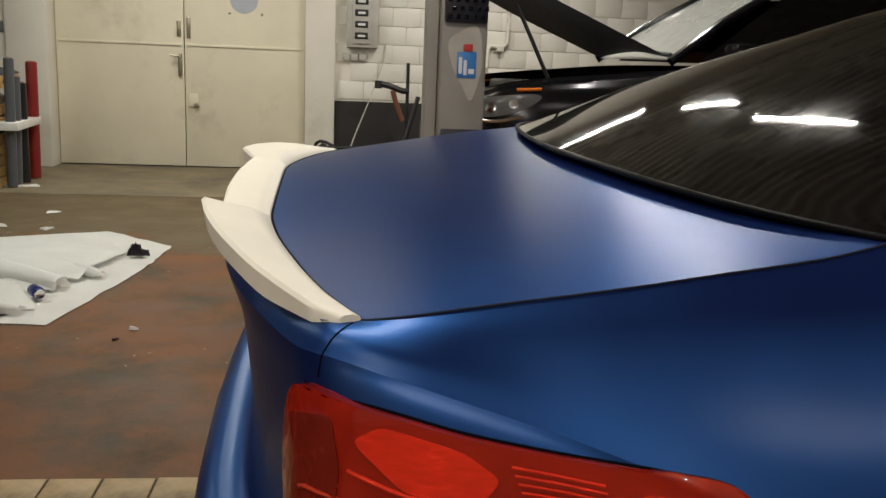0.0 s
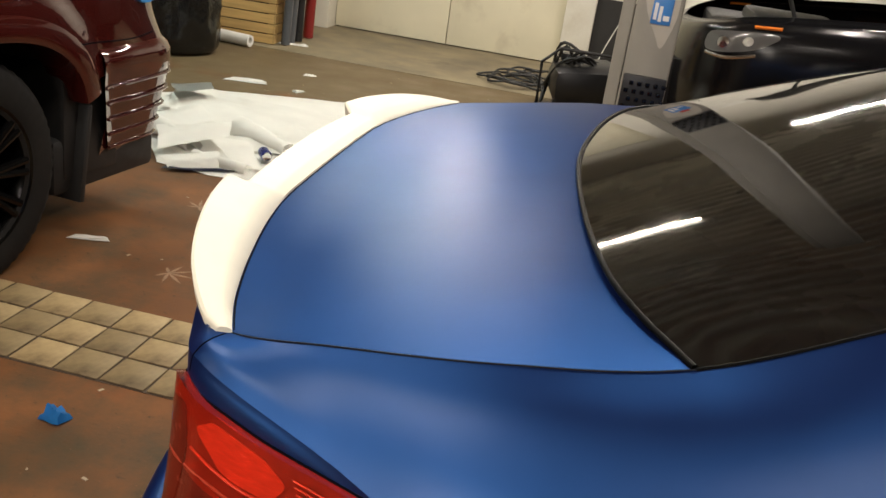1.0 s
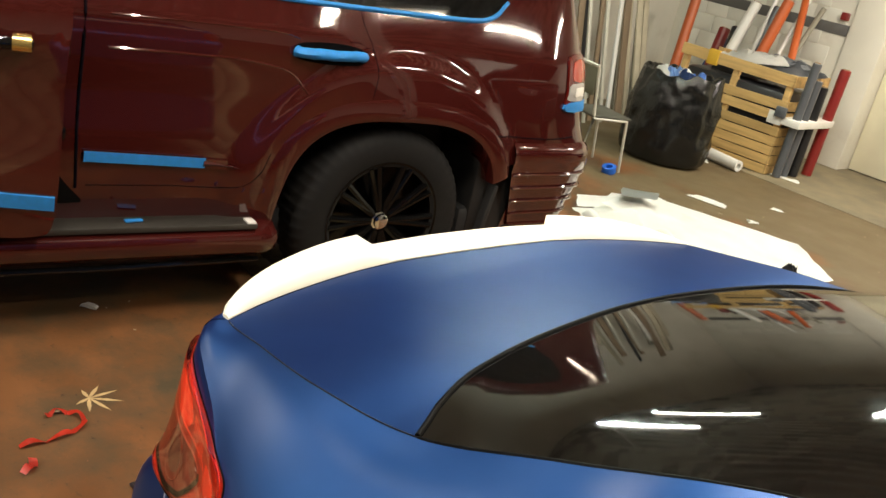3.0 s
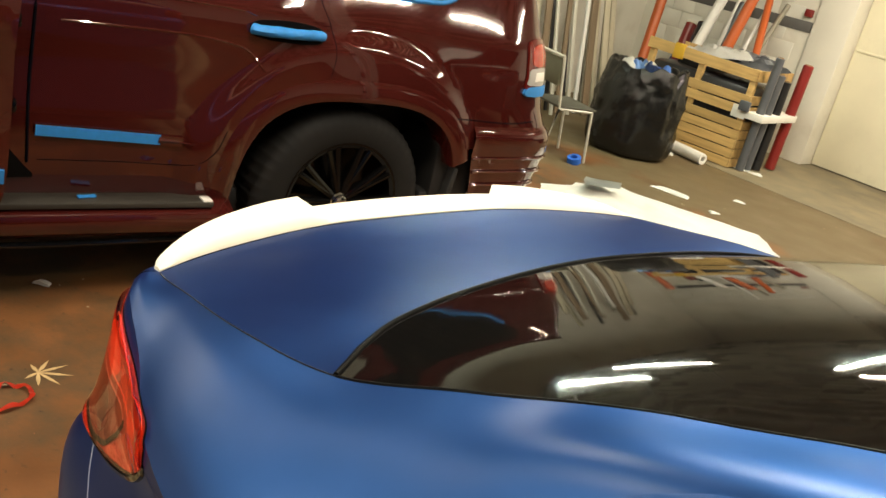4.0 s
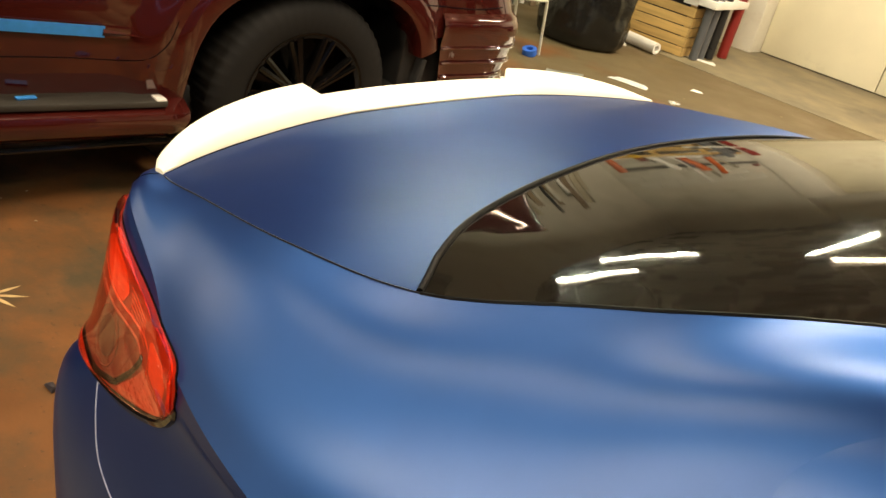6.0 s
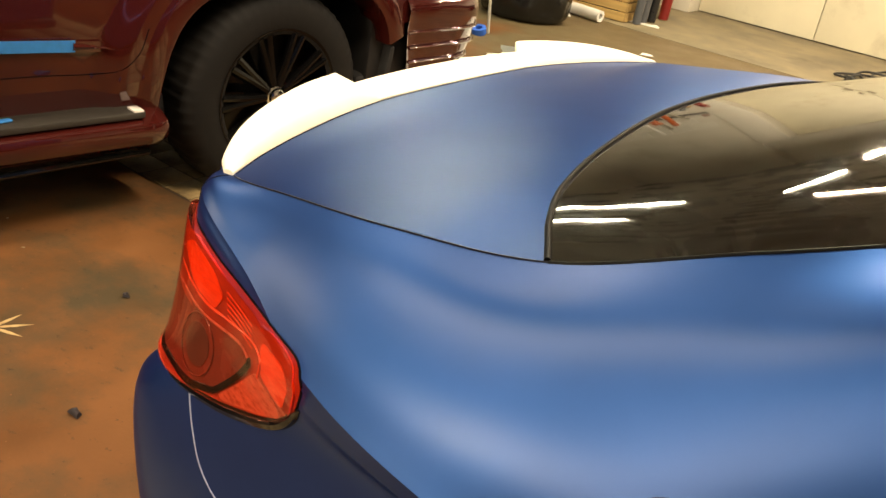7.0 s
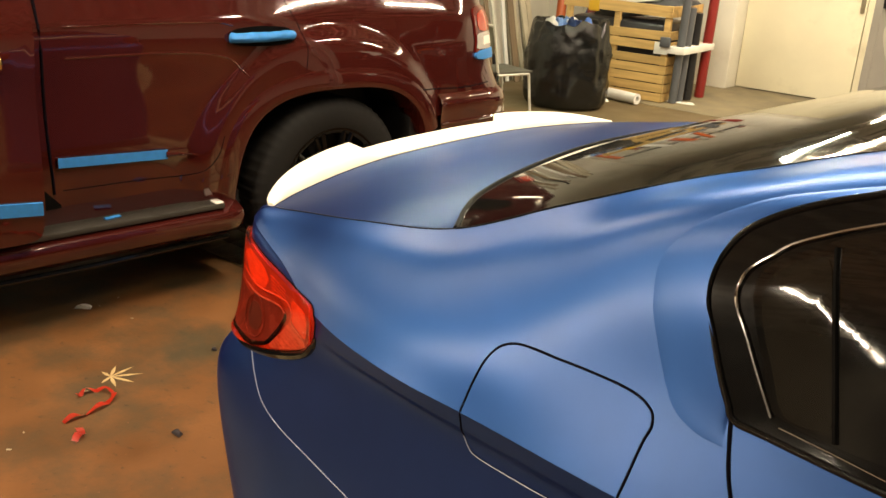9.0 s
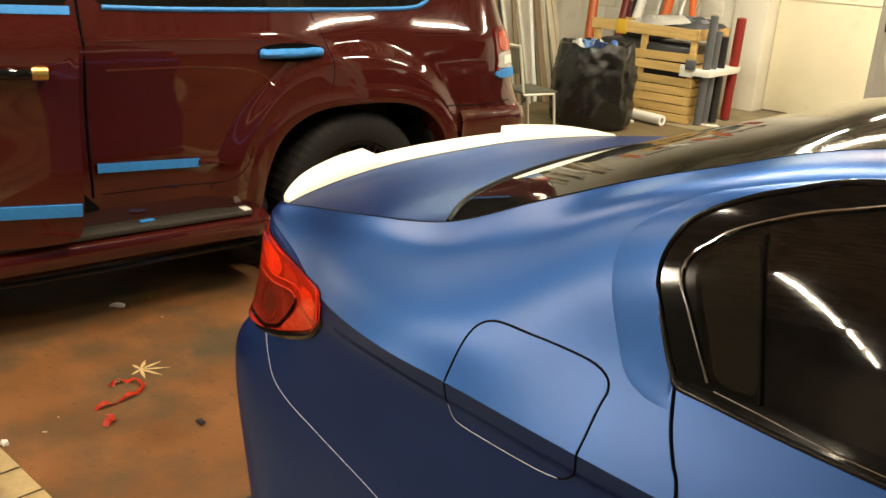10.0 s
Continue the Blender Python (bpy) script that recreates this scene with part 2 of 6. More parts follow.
def tube(pts, r, sides=8, closed=False, bm=None):
    bm = bm or bmesh.new()
    pts = [Vector(p) for p in pts]
    n = len(pts)
    rings = []
    for i, p in enumerate(pts):
        a = pts[(i - 1) % n] if closed or i else p
        b = pts[(i + 1) % n] if closed or i < n - 1 else p
        d = (b - a).normalized()
        u = d.cross(Vector((0, 0, 1)))
        u = u.normalized() if u.length > 1e-3 else Vector((1, 0, 0))
        w = d.cross(u)
        rr = r[i] if hasattr(r, "__len__") else r
        rings.append([bm.verts.new(p + rr * (math.cos(k * math.tau / sides) * u + math.sin(k * math.tau / sides) * w)) for k in range(sides)])
    for i in range(n if closed else n - 1):
        for k in range(sides):
            bm.faces.new((rings[i][k], rings[i][(k + 1) % sides], rings[(i + 1) % n][(k + 1) % sides], rings[(i + 1) % n][k]))
    if not closed:
        bm.faces.new(rings[0][::-1])
        bm.faces.new(rings[-1])
    return bm


def spin(profile, steps=48, bm=None, axis="y"):
    """A turned body from (radius, offset) pairs round the y or z axis."""
    bm = bm or bmesh.new()
    rings = []
    for k in range(steps):
        c, s = math.cos(k * math.tau / steps), math.sin(k * math.tau / steps)
        rings.append([bm.verts.new((r * c, o, r * s) if axis == "y" else (r * c, r * s, o)) for r, o in profile])
    for k in range(steps):
        for j in range(len(profile) - 1):
            bm.faces.new((rings[k][j], rings[(k + 1) % steps][j], rings[(k + 1) % steps][j + 1], rings[k][j + 1]))
    bmesh.ops.remove_doubles(bm, verts=bm.verts, dist=1e-5)
    bmesh.ops.recalc_face_normals(bm, faces=bm.faces)
    return bm


from mathutils.bvhtree import BVHTree


def tree_of(*grids):
    vs, fs = [], []
    for g in grids:
        o = len(vs)
        h, w = g.shape[:2]
        vs += [tuple(p) for p in g.reshape(-1, 3)]
        fs += [(o + i * w + j, o + (i + 1) * w + j, o + (i + 1) * w + j + 1, o + i * w + j + 1) for i in range(h - 1) for j in range(w - 1)]
    return BVHTree.FromPolygons(vs, fs)


def drop(tree, p, way, off=0.0):
    """The point where a line through p along 'way' first meets the surface, lifted off it."""
    way = Vector(way).normalized()
    hit = tree.ray_cast(Vector(p) - way * 4, way)
    if hit[0] is None:
        near = tree.find_nearest(Vector(p))
        hit = near
    n = hit[1] if hit[1].dot(way) < 0 else -hit[1]
    return hit[0] + n * off


def patch(tree, outline, way, off=0.002, rings=7, centre=None, lip=0.0):
    """A panel that lies on the surface inside an outline."""
    o = np.array(outline, float)
    c = np.array(centre) if centre is not None else o.mean(0)
    bm = bmesh.new()
    ks = [1 - (k / rings) ** 1.2 for k in range(rings)]
    loops = []
    if lip is not None:
        loops.append([bm.verts.new(drop(tree, p, way, -abs(lip) - 0.001)) for p in o])
    for k in ks:
        loops.append([bm.verts.new(drop(tree, c + (p - c) * k, way, off)) for p in o])
    mid = bm.verts.new(drop(tree, c, way, off))
    n = len(o)
    for a, b in zip(loops, loops[1:]):
        for i in range(n):
            bm.faces.new((a[i], a[(i + 1) % n], b[(i + 1) % n], b[i]))
    for i in range(n):
        bm.faces.new((loops[-1][i], loops[-1][(i + 1) % n], mid))
    bmesh.ops.recalc_face_normals(bm, faces=bm.faces)
    w = Vector(way)
    if sum((f.normal.dot(w) for f in bm.faces)) > 0:
        bmesh.ops.reverse_faces(bm, faces=bm.faces)
    return bm


def line_on(tree, pts, way, r=0.002, off=0.0, per=6, closed=False, sides=6):
    return tube([drop(tree, p, way, off) for p in spline(pts, per, closed)], r, sides, closed)


def mirror(bm):
    bmesh.ops.scale(bm, vec=(1, -1, 1), verts=bm.verts)
    bmesh.ops.reverse_faces(bm, faces=bm.faces)
    return bm


SIDE, TAIL = (0, 1, 0), (0.6, 0.8, 0)

# ---- the room ----
XW, XE, YS, YN = -5.6, 8.5, -11.8, 8.72
solo("floor", box((XW, YS, -0.2), (XE, YN + 0.3, 0)), FLOOR, "brown-red painted concrete floor, stained and scuffed", "floor", kind="structure", smooth=False)
solo("floor_slab", box((XW, 6.65, 0), (XE, YN + 0.1, 0.004)), SLAB, "grey bare concrete apron before the doors", "floor", kind="structure", smooth=False)
solo("wall_west", box((XW - 0.2, YS, 0), (XW, YN, CEIL)), WALL, "whitewashed workshop side wall", "wall", kind="structure", smooth=False)
solo("wall_east", box((XE, YS, 0), (XE + 0.2, YN, CEIL)), WALL, "whitewashed workshop end wall", "wall", kind="structure", smooth=False)
# unseen wall, added to close the room and keep reflections dark
solo("wall_south", box((XW, YS - 0.2, 0), (XE, YS, CEIL)), DARKWALL, "unseen workshop wall closing the room, lack of light put into its dark colour", "wall", kind="structure", smooth=False)
wl = thing("wall_north", "white painted block wall with a black dado", "wall", kind="structure")
part("left_wall", box((XW, YN - 0.25, 0), (-3.40, YN + 0.2, CEIL)), WALL, wl, smooth=False)
part("right_wall", box((-0.07, YN, 0), (XE, YN + 0.2, CEIL)), WALL, wl, smooth=False)
part("lintel", box((-3.40, YN - 0.02, 2.75), (-0.07, YN + 0.2, CEIL)), WALL, wl, smooth=False)
part("pillar", box((-3.40, YN - 0.29, 0), (-2.99, YN + 0.2, 2.75), 0.01), WALL, wl)
part("pillar", box((-0.39, YN - 0.10, 0), (-0.07, YN + 0.2, 2.75), 0.01), WALL, wl)
part("dado", box((-0.068, YN - 0.006, 0.004), (XE, YN, 0.78)), BLACK_WALL, wl, "black painted lower wall", smooth=False)
ceil = bmesh.new()
g = np.array([[(x, y, CEIL + 0.02 * math.sin(y * math.tau / 0.2)) for y in np.arange(YS, YN + 0.2, 0.025)] for x in (XW, XE)])
grid_bm(g, flip=True, bm=ceil)
solo("ceiling", ceil, CEILING, "corrugated sheet ceiling of the workshop", "ceiling", kind="structure")

dr = thing("door_1", "cream painted double door with a mid rail", "door", kind="structure")
for x0, x1 in ((-2.985, -1.672), (-1.664, -0.395)):
    leaf = part("door_leaf", box((x0, YN - 0.02, 0.015), (x1, YN + 0.03, 2.74), 0.006), DOOR, dr)
    part("rail", box((x0 + 0.03, YN - 0.034, 1.30), (x1 - 0.03, YN - 0.0205, 1.325), 0.004), DOOR, leaf)

STEEL = plain("tarnished_steel", (.30, .26, .19), .4, .8)
lock = part("door_handle", box((-1.73, YN - .06, .98), (-1.69, YN - .021, 1.22), .008), STEEL, dr, "tarnished pull handle")
part("lever", tube([(-1.71, YN - .05, 1.19), (-1.71, YN - .09, 1.19), (-1.80, YN - .09, 1.20)], .011, 8), STEEL, lock)
part("hasp", box((-1.74, YN - .045, 1.40), (-1.70, YN - .021, 1.56), .006), STEEL, dr)
part("hasp", box((-1.64, YN - .045, 1.38), (-1.60, YN - .021, 1.60), .006), STEEL, dr)
part("padlock_plate", box((-1.63, YN - .04, .66), (-1.53, YN - .021, .80), .006), DOOR, dr)
part("padlock", box((-1.57, YN - .075, .655), (-1.52, YN - .041, .70), .008), STEEL, dr)
part("door_sign", patch(tree_of(np.array([[(-3, YN - .02, 1), (-3, YN - .02, 2.5)], [(0, YN - .02, 1), (0, YN - .02, 2.5)]])), spline([(-1.16, 0, 1.72), (-1.04, 0, 1.66), (-.92, 0, 1.72), (-.90, 0, 1.85), (-1.04, 0, 1.93), (-1.18, 0, 1.85)], 4, True), SIDE, .003, 3), plain("faded_blue_sign", (.42, .45, .50), .6), dr, "faded blue round sign")
for x in (-1.19, -.85):
    part("sign_screw", spin([(0, -.008), (.012, -.006), (.014, 0)], 10), STEEL, dr).location = (x, YN - .021, 1.66)

# ---- lamps ----
COOL, NEUTRAL, WARM = (.86, 1.0, .86), (1.0, .90, .74), (1.0, .82, .58)
# the lamp at (-.2, .55) is an added fill that brightens the spoiler
LAMPS = [(-3.5, 3.3, 6, 1.1, 26, COOL), (-3.4, 4.15, 10, 1.1, 25, COOL), (-1.74, 4.7, 85, 1.24, 28, COOL), (-.85, 3.65, -8, 1.24, 28, WARM), (-1.66, 6.7, 84, 1.24, 80, NEUTRAL), (1.85, 4.9, 90, 1.1, 55, NEUTRAL), (1.62, 3.0, 90, 1.2, 50, NEUTRAL),
         (1.4, 7.0, 0, 1.24, 75, NEUTRAL), (-.2, .55, 0, 1.24, 55, NEUTRAL), (-1.75, -.4, -12, 1.24, 21, NEUTRAL), (-1.2, -2.0, 0, 1.24, 18, NEUTRAL), (1.35, -2.7, 0, 1.24, 20, NEUTRAL),
         (-5.2, -3.4, 90, 1.24, 55, NEUTRAL), (-2.0, -5.2, 70, 1.24, 140, NEUTRAL), (-.85, -5.25, 88, 1.24, 60, NEUTRAL), (-.92, -6.62, 88, 1.24, 40, NEUTRAL), (-.98, -8.0, 88, 1.24, 30, NEUTRAL), (-1.0, -9.4, 88, 1.24, 20, NEUTRAL),
         (-1.0, -10.8, 88, 1.24, 10, NEUTRAL)]
LAMP_Z = 3.2
fix = plain("lamp_housing", (0.7, 0.7, 0.68), 0.4)
glow = bpy.data.materials.new("lamp_tube")
glow.use_nodes = True
glow.node_tree.nodes["Principled BSDF"].inputs["Emission Color"].default_value = (1.0, 0.88, 0.66, 1)
glow.node_tree.nodes["Principled BSDF"].inputs["Emission Strength"].default_value = 10
for x, y, a, long, power, tone in LAMPS:
    lamp = thing("ceiling_lamp", "white fluorescent batten lamp under the ceiling, set from reflections and for fill", "lamp", pose(x, y, LAMP_Z, 0, 0, a), group="ceiling lamps")
    part("housing", box((-long / 2 - .03, -0.05, 0), (long / 2 + .03, 0.05, 0.06), 0.01), fix, lamp)
    for k in (-0.010, 0.010):
        part("tube", tube([(-long / 2 + .01, k, -0.02), (long / 2 - .01, k, -0.02)], 0.008, 10), glow, lamp)
    for k in (-.4 * long, .4 * long):
        part("hanger", tube([(k, 0, 0.06), (k, 0, CEIL - LAMP_Z)], 0.006, 6), fix, lamp)
    ld = bpy.data.lights.new("lamp_light", "AREA")
    ld.shape, ld.size, ld.size_y, ld.energy, ld.color = "RECTANGLE", long, 0.02, power, tone
    lo = new("lamp_light", ld)
    lo.matrix_world = pose(x, y, LAMP_Z - 0.045, 0, 0, a)

# ---- the blue saloon ----
car = thing("blue_saloon_car", "satin blue saloon car, tinted glass, unpainted white spoiler", "car", pose(-0.013, 0.025, 0, 0, 0, 1.09))


def st(*rows):
    return [(x, -w, z) for x, w, z in rows]


UP = [  # lid edge, shoulder, flank, upper side, crease; from the tail round the corner and forward
    st((-.12, 0, 1.088), (-.135, 0, 1.084), (-.145, 0, 1.078), (-.152, 0, 1.070), (-.158, 0, 1.056)),
    st((-.10, .35, 1.086), (-.115, .352, 1.083), (-.127, .355, 1.078), (-.135, .358, 1.070), (-.142, .36, 1.056)),
    st((-.036, .60, 1.083), (-.042, .612, 1.080), (-.049, .625, 1.076), (-.056, .632, 1.069), (-.064, .638, 1.056)),
    st((.00, .684, 1.084), (-.002, .696, 1.083), (-.002, .708, 1.080), (-.002, .720, 1.073), (-.004, .730, 1.060)),
    st((0.130, 0.7030, 1.1050), (0.135, 0.7266, 1.0874), (0.140, 0.7482, 1.0673), (0.147, 0.7685, 1.0459), (0.152, 0.7870, 1.0230)),
    st((0.300, 0.7160, 1.1330), (0.300, 0.7563, 1.1028), (0.300, 0.7914, 1.0667), (0.305, 0.8230, 1.0275), (0.312, 0.8500, 0.9850)),
    st((0.490, 0.6970, 1.1640), (0.495, 0.7561, 1.1286), (0.500, 0.8054, 1.0806), (0.500, 0.8480, 1.0264), (0.500, 0.8810, 0.9660)),
    st((0.690, 0.6660, 1.2500), (0.695, 0.7382, 1.1912), (0.700, 0.7959, 1.1181), (0.700, 0.8440, 1.0383), (0.700, 0.8790, 0.9520)),
    st((.93, .605, 1.343), (.935, .700, 1.315), (.95, .765, 1.220), (.95, .819, 1.075), (.95, .884, .939)),
    st((1.28, .556, 1.436), (1.285, .672, 1.410), (1.30, .752, 1.30), (1.30, .823, 1.08), (1.30, .884, .925)),
    st((2.0, .55, 1.465), (2.0, .670, 1.435), (2.0, .750, 1.30), (2.0, .83, 1.06), (2.0, .88, .90)),
    st((2.7, .56, 1.415), (2.72, .65, 1.37), (2.74, .73, 1.24), (2.74, .83, 1.04), (2.74, .88, .88)),
    st((3.35, .64, 1.08), (3.38, .69, 1.06), (3.4, .75, 1.03), (3.4, .82, .99), (3.4, .87, .85)),
    st((4.1, .55, .93), (4.13, .65, .91), (4.15, .72, .88), (4.15, .79, .82), (4.15, .82, .74)),
    st((4.5, .38, .82), (4.53, .45, .80), (4.56, .5, .77), (4.57, .54, .72), (4.58, .56, .66)),
    st((4.62, 0, .80), (4.66, 0, .78), (4.69, 0, .75), (4.70, 0, .70), (4.71, 0, .65)),
]
LOW = [  # crease, its underside, undercut, lower flank, sill
    st((-.158, 0, 1.056), (-.134, 0, .98), (-.125, 0, .80), (-.20, 0, .72), (-.17, 0, .28)),
    st((-.142, .36, 1.056), (-.120, .36, .98), (-.112, .37, .80), (-.185, .40, .72), (-.14, .36, .28)),
    st((-.064, .638, 1.056), (-.060, .640, .98), (-.062, .657, .80), (-.128, .685, .72), (-.08, .64, .28)),
    st((-.004, .730, 1.060), (-.008, .737, 1.022), (-.024, .752, .86), (-.058, .795, .70), (-.02, .77, .28)),
    st((.152, .787, 1.023), (.150, .794, .990), (.137, .806, .87), (.12, .838, .67), (.12, .83, .27)),
    st((.312, .850, .985), (.310, .847, .953), (.30, .834, .88), (.30, .850, .66), (.30, .82, .25)),
    st((.50, .881, .966), (.50, .869, .935), (.50, .848, .88), (.50, .856, .66), (.50, .83, .25)),
    st((.70, .879, .952), (.70, .868, .920), (.70, .850, .86), (.70, .858, .66), (.70, .835, .25)),
    st((.95, .884, .939), (.95, .873, .906), (.95, .852, .85), (.95, .860, .66), (.95, .835, .25)),
    st((1.30, .884, .925), (1.30, .874, .895), (1.30, .853, .84), (1.30, .860, .66), (1.30, .84, .24)),
    st((2.0, .88, .90), (2.0, .875, .87), (2.0, .868, .82), (2.0, .895, .62), (2.0, .86, .24)),
    st((2.74, .88, .88), (2.74, .875, .85), (2.74, .868, .80), (2.74, .895, .62), (2.74, .86, .24)),
    st((3.4, .87, .85), (3.4, .866, .83), (3.4, .86, .79), (3.4, .895, .62), (3.4, .86, .24)),
    st((4.15, .82, .74), (4.15, .82, .72), (4.15, .82, .68), (4.17, .84, .55), (4.15, .80, .24)),
    st((4.58, .56, .66), (4.59, .565, .63), (4.60, .57, .59), (4.64, .58, .45), (4.6, .55, .24)),
    st((4.71, 0, .65), (4.72, 0, .62), (4.73, 0, .58), (4.77, 0, .45), (4.72, 0, .24)),
]
up, low = loft(UP, 10, 8), loft(LOW, 10, 8)
CT = tree_of(loft(UP, 30, 20), loft(LOW, 30, 20))
WHEELS = ((0.93, 0.34), (3.85, 0.34))


def without_arches(bm, centres, r):
    gone = [f for f in bm.faces if any((f.calc_center_median() - Vector((cx, f.calc_center_median().y, cz))).length < r for cx, cz in centres)]
    bmesh.ops.delete(bm, geom=gone, context="FACES")
    return bm


for flip in (False, True):
    for nm, g in (("quarter_panel", up), ("lower_body", low)):
        bm = grid_bm(g)
        if nm == "lower_body":
            without_arches(bm, WHEELS, 0.36)
        if flip:
            mirror(bm)
        part(nm, bm, BLUE, car)


def even(pts, per=16):
    """A smooth curve through (w, x) points, the same on both sides of w = 0."""
    return spline([(-w, x) for w, x in pts[:0:-1]] + list(pts), per)


REAR_EDGE = even([(0, -.093), (.2, -.089), (.4, -.071), (.555, -.034), (.685, .0), (.75, .03)])
GLASS_EDGE = even([(0, .334), (.15, .341), (.355, .366), (.515, .401), (.61, .440), (.655, .466), (.697, .49), (.74, .52)])


def edge(w):
    """Along the lid: its rear edge, the glass edge."""
    w = abs(w)
    return np.interp(w, REAR_EDGE[:, 0], REAR_EDGE[:, 1]), np.interp(w, GLASS_EDGE[:, 0], GLASS_EDGE[:, 1])


SEAM_X = np.concatenate([(-.15,), up[30:61, 0, 0]])
SEAM_W = np.concatenate([(.67,), -up[30:61, 0, 1]])
SEAM_Z = np.concatenate([(1.07,), up[30:61, 0, 2]])


def deck(x, q):
    w = np.interp(x, SEAM_X, SEAM_W)
    return np.interp(x, SEAM_X, SEAM_Z) + 0.024 * (1 - q * q), q * w


xs = spline([(edge(q * .69)[0], edge(q * .69)[1], q) for q in np.linspace(-1, 1, 13)], 6)
lid = []
for a, b, q in xs:
    row = []
    for k in np.linspace(0, 1, 25):
        x = a - 0.03 + (b - a + 0.042) * k
        z, y = deck(x, q)
        row.append((x, y, z + 0.001))
    lid.append(row)
lid = np.array(lid)
trunk = part("trunk_lid", grid_bm(lid, flip=True), BLUE, car)
for s in (1, -1):
    pts = [(x, s * (np.interp(x, SEAM_X, SEAM_W) + .001), np.interp(x, SEAM_X, SEAM_Z)) for x in np.linspace(0.0, .49, 30)]
    part("lid_gap", tube(pts, 0.0010, 6), BLUE_GAP, trunk)

# rear window
side_edge = up[60:91:1, 0][np.linspace(0, 30, 25).round().astype(int)]
win = []
for q in np.linspace(-1, 1, 41):
    a = edge(q * .697)[1]
    z0 = 1.164 + 0.006 * (1 - q * q)
    row = []
    for k in np.linspace(0, 1, 25):
        s = side_edge[int(round(k * 24))]
        xc = .345 + (1.153 - .345) * k
        zc = 1.170 + 0.310 * k + .004 * math.sin(math.pi * k)
        f = abs(q) ** 2.14
        x0 = s[0] * f + xc * (1 - f)
        x = x0 + (a - (.49 * f + .345 * (1 - f))) * (1 - k)
        row.append((x, q * -s[1], s[2] * f + zc * (1 - f) + .006 * (1 - k) ** 2 * (1 - f)))
    win.append(row)
win = np.array(win)
rear = part("rear_window", grid_bm(win, flip=True), GLASS, car, "dark tinted rear window")
part("window_gasket", tube(win[:, 0] + (-0.002, 0, 0.0005), 0.0040, 10), GASKET, rear)
for e in (0, -1):
    part("window_gasket", tube(win[e] + (0, 0, -0.001), 0.0025, 6), GASKET, rear)
roof = []
for i, q in enumerate(np.linspace(-1, 1, 41)):
    roof.append(spline([win[i, -1], (1.6, q * .552, 1.456 + .045 * (1 - q * q)), (2.0, q * .55, 1.465 + .045 * (1 - q * q)), (2.7, q * .56, 1.415 + .05 * (1 - q * q))], 6))
part("roof", grid_bm(np.array(roof), flip=True), BLUE, car)
shield = [spline([(2.7, q * .56, 1.415 + .05 * (1 - q * q)), (3.05, q * .60, 1.24 + .06 * (1 - q * q)), (3.35, q * .64, 1.08 + .04 * (1 - q * q))], 6) for q in np.linspace(-1, 1, 21)]
part("windscreen", grid_bm(np.array(shield), flip=True), GLASS, car, "dark tinted windscreen")
bonnet = [spline([(3.35, q * .64, 1.08 + .04 * (1 - q * q)), (4.1, q * .55, .93 + .05 * (1 - q * q)), (4.5, q * .38, .82 + .02 * (1 - q * q)), (4.62, q * .02, .80)], 6) for q in np.linspace(-1, 1, 21)]
part("bonnet", grid_bm(np.array(bonnet), flip=True), BLUE, car)
part("underbody", box((-.1, -.8, .2), (4.5, .8, .3), 0.04), BLACK_MATT, car)

# spoiler
MID_LIP = spline([(0, -.166, 1.115), (.10, -.165, 1.115), (.20, -.160, 1.114), (.272, -.156, 1.112)], 8)
WING_LIP = spline([(.300, -.178, 1.127), (.38, -.164, 1.125), (.45, -.146, 1.121), (.52, -.122, 1.116), (.58, -.096, 1.109), (.625, -.070, 1.102), (.655, -.049, 1.096), (.675, -.033, 1.091), (.688, -.014, 1.087)], 8)
INNER_LIP = spline([(0, -.097), (.15, -.097), (.25, -.096), (.333, -.088), (.412, -.075), (.5, -.056), (.56, -.041), (.62, -.023), (.665, -.005), (.688, .005)], 8)


def wing(w):
    """The spoiler's trailing edge (x, z) and its seam on the lid (x, z)."""
    w = abs(w)
    lip = np.concatenate([MID_LIP, WING_LIP])
    xi = np.interp(w, INNER_LIP[:, 0], INNER_LIP[:, 1])
    return np.interp(w, lip[:, 0], lip[:, 1]), np.interp(w, lip[:, 0], lip[:, 2]), xi, deck(xi, min(1, w / .684))[0] + .004


ws = sorted(set(np.round(np.concatenate([np.linspace(-.688, .688, 105), (.272, .300, -.272, -.300, .286, -.286)]), 4)))
sp = []
for w in ws:
    xo, zo, xi, zi = wing(w)
    th = .026 if abs(w) < .6 else .026 - .012 * (abs(w) - .6) / .088
    d = xo - xi
    sp.append([(xi + .002, w, zi - .006), (xi, w, zi), (xi + .20 * d, w, zi + .42 * (zo - zi) + .002), (xi + .30 * d, w, zi + .54 * (zo - zi) + .0026), (xi + .7 * d, w, zi + .80 * (zo - zi) + .002),
               (xo + .004, w, zo + .0015), (xo, w, zo - .002), (xo + .004, w, zo - th), (xo + .012, w, zo - th - .004), (xi - .01, w, zi - .03)])
bm = grid_bm(np.array(sp), flip=False)
for end in (0, -1):
    bm.verts.ensure_lookup_table()
    k = len(sp[0])
    idx = range(k) if end == 0 else range(len(sp) * k - k, len(sp) * k)
    bm.faces.new([bm.verts[i] for i in idx])
bmesh.ops.recalc_face_normals(bm, faces=bm.faces)
part("spoiler", bm, SPOILER, car, "unpainted white primer boot spoiler with stepped wings")
for y0, y1 in ((-.684, .684),):
    part("spoiler_gap", tube([(wing(w)[2] + .003, w, wing(w)[3] - .003) for w in np.linspace(y0, y1, 60)], 0.0014, 6), SEAM, trunk)

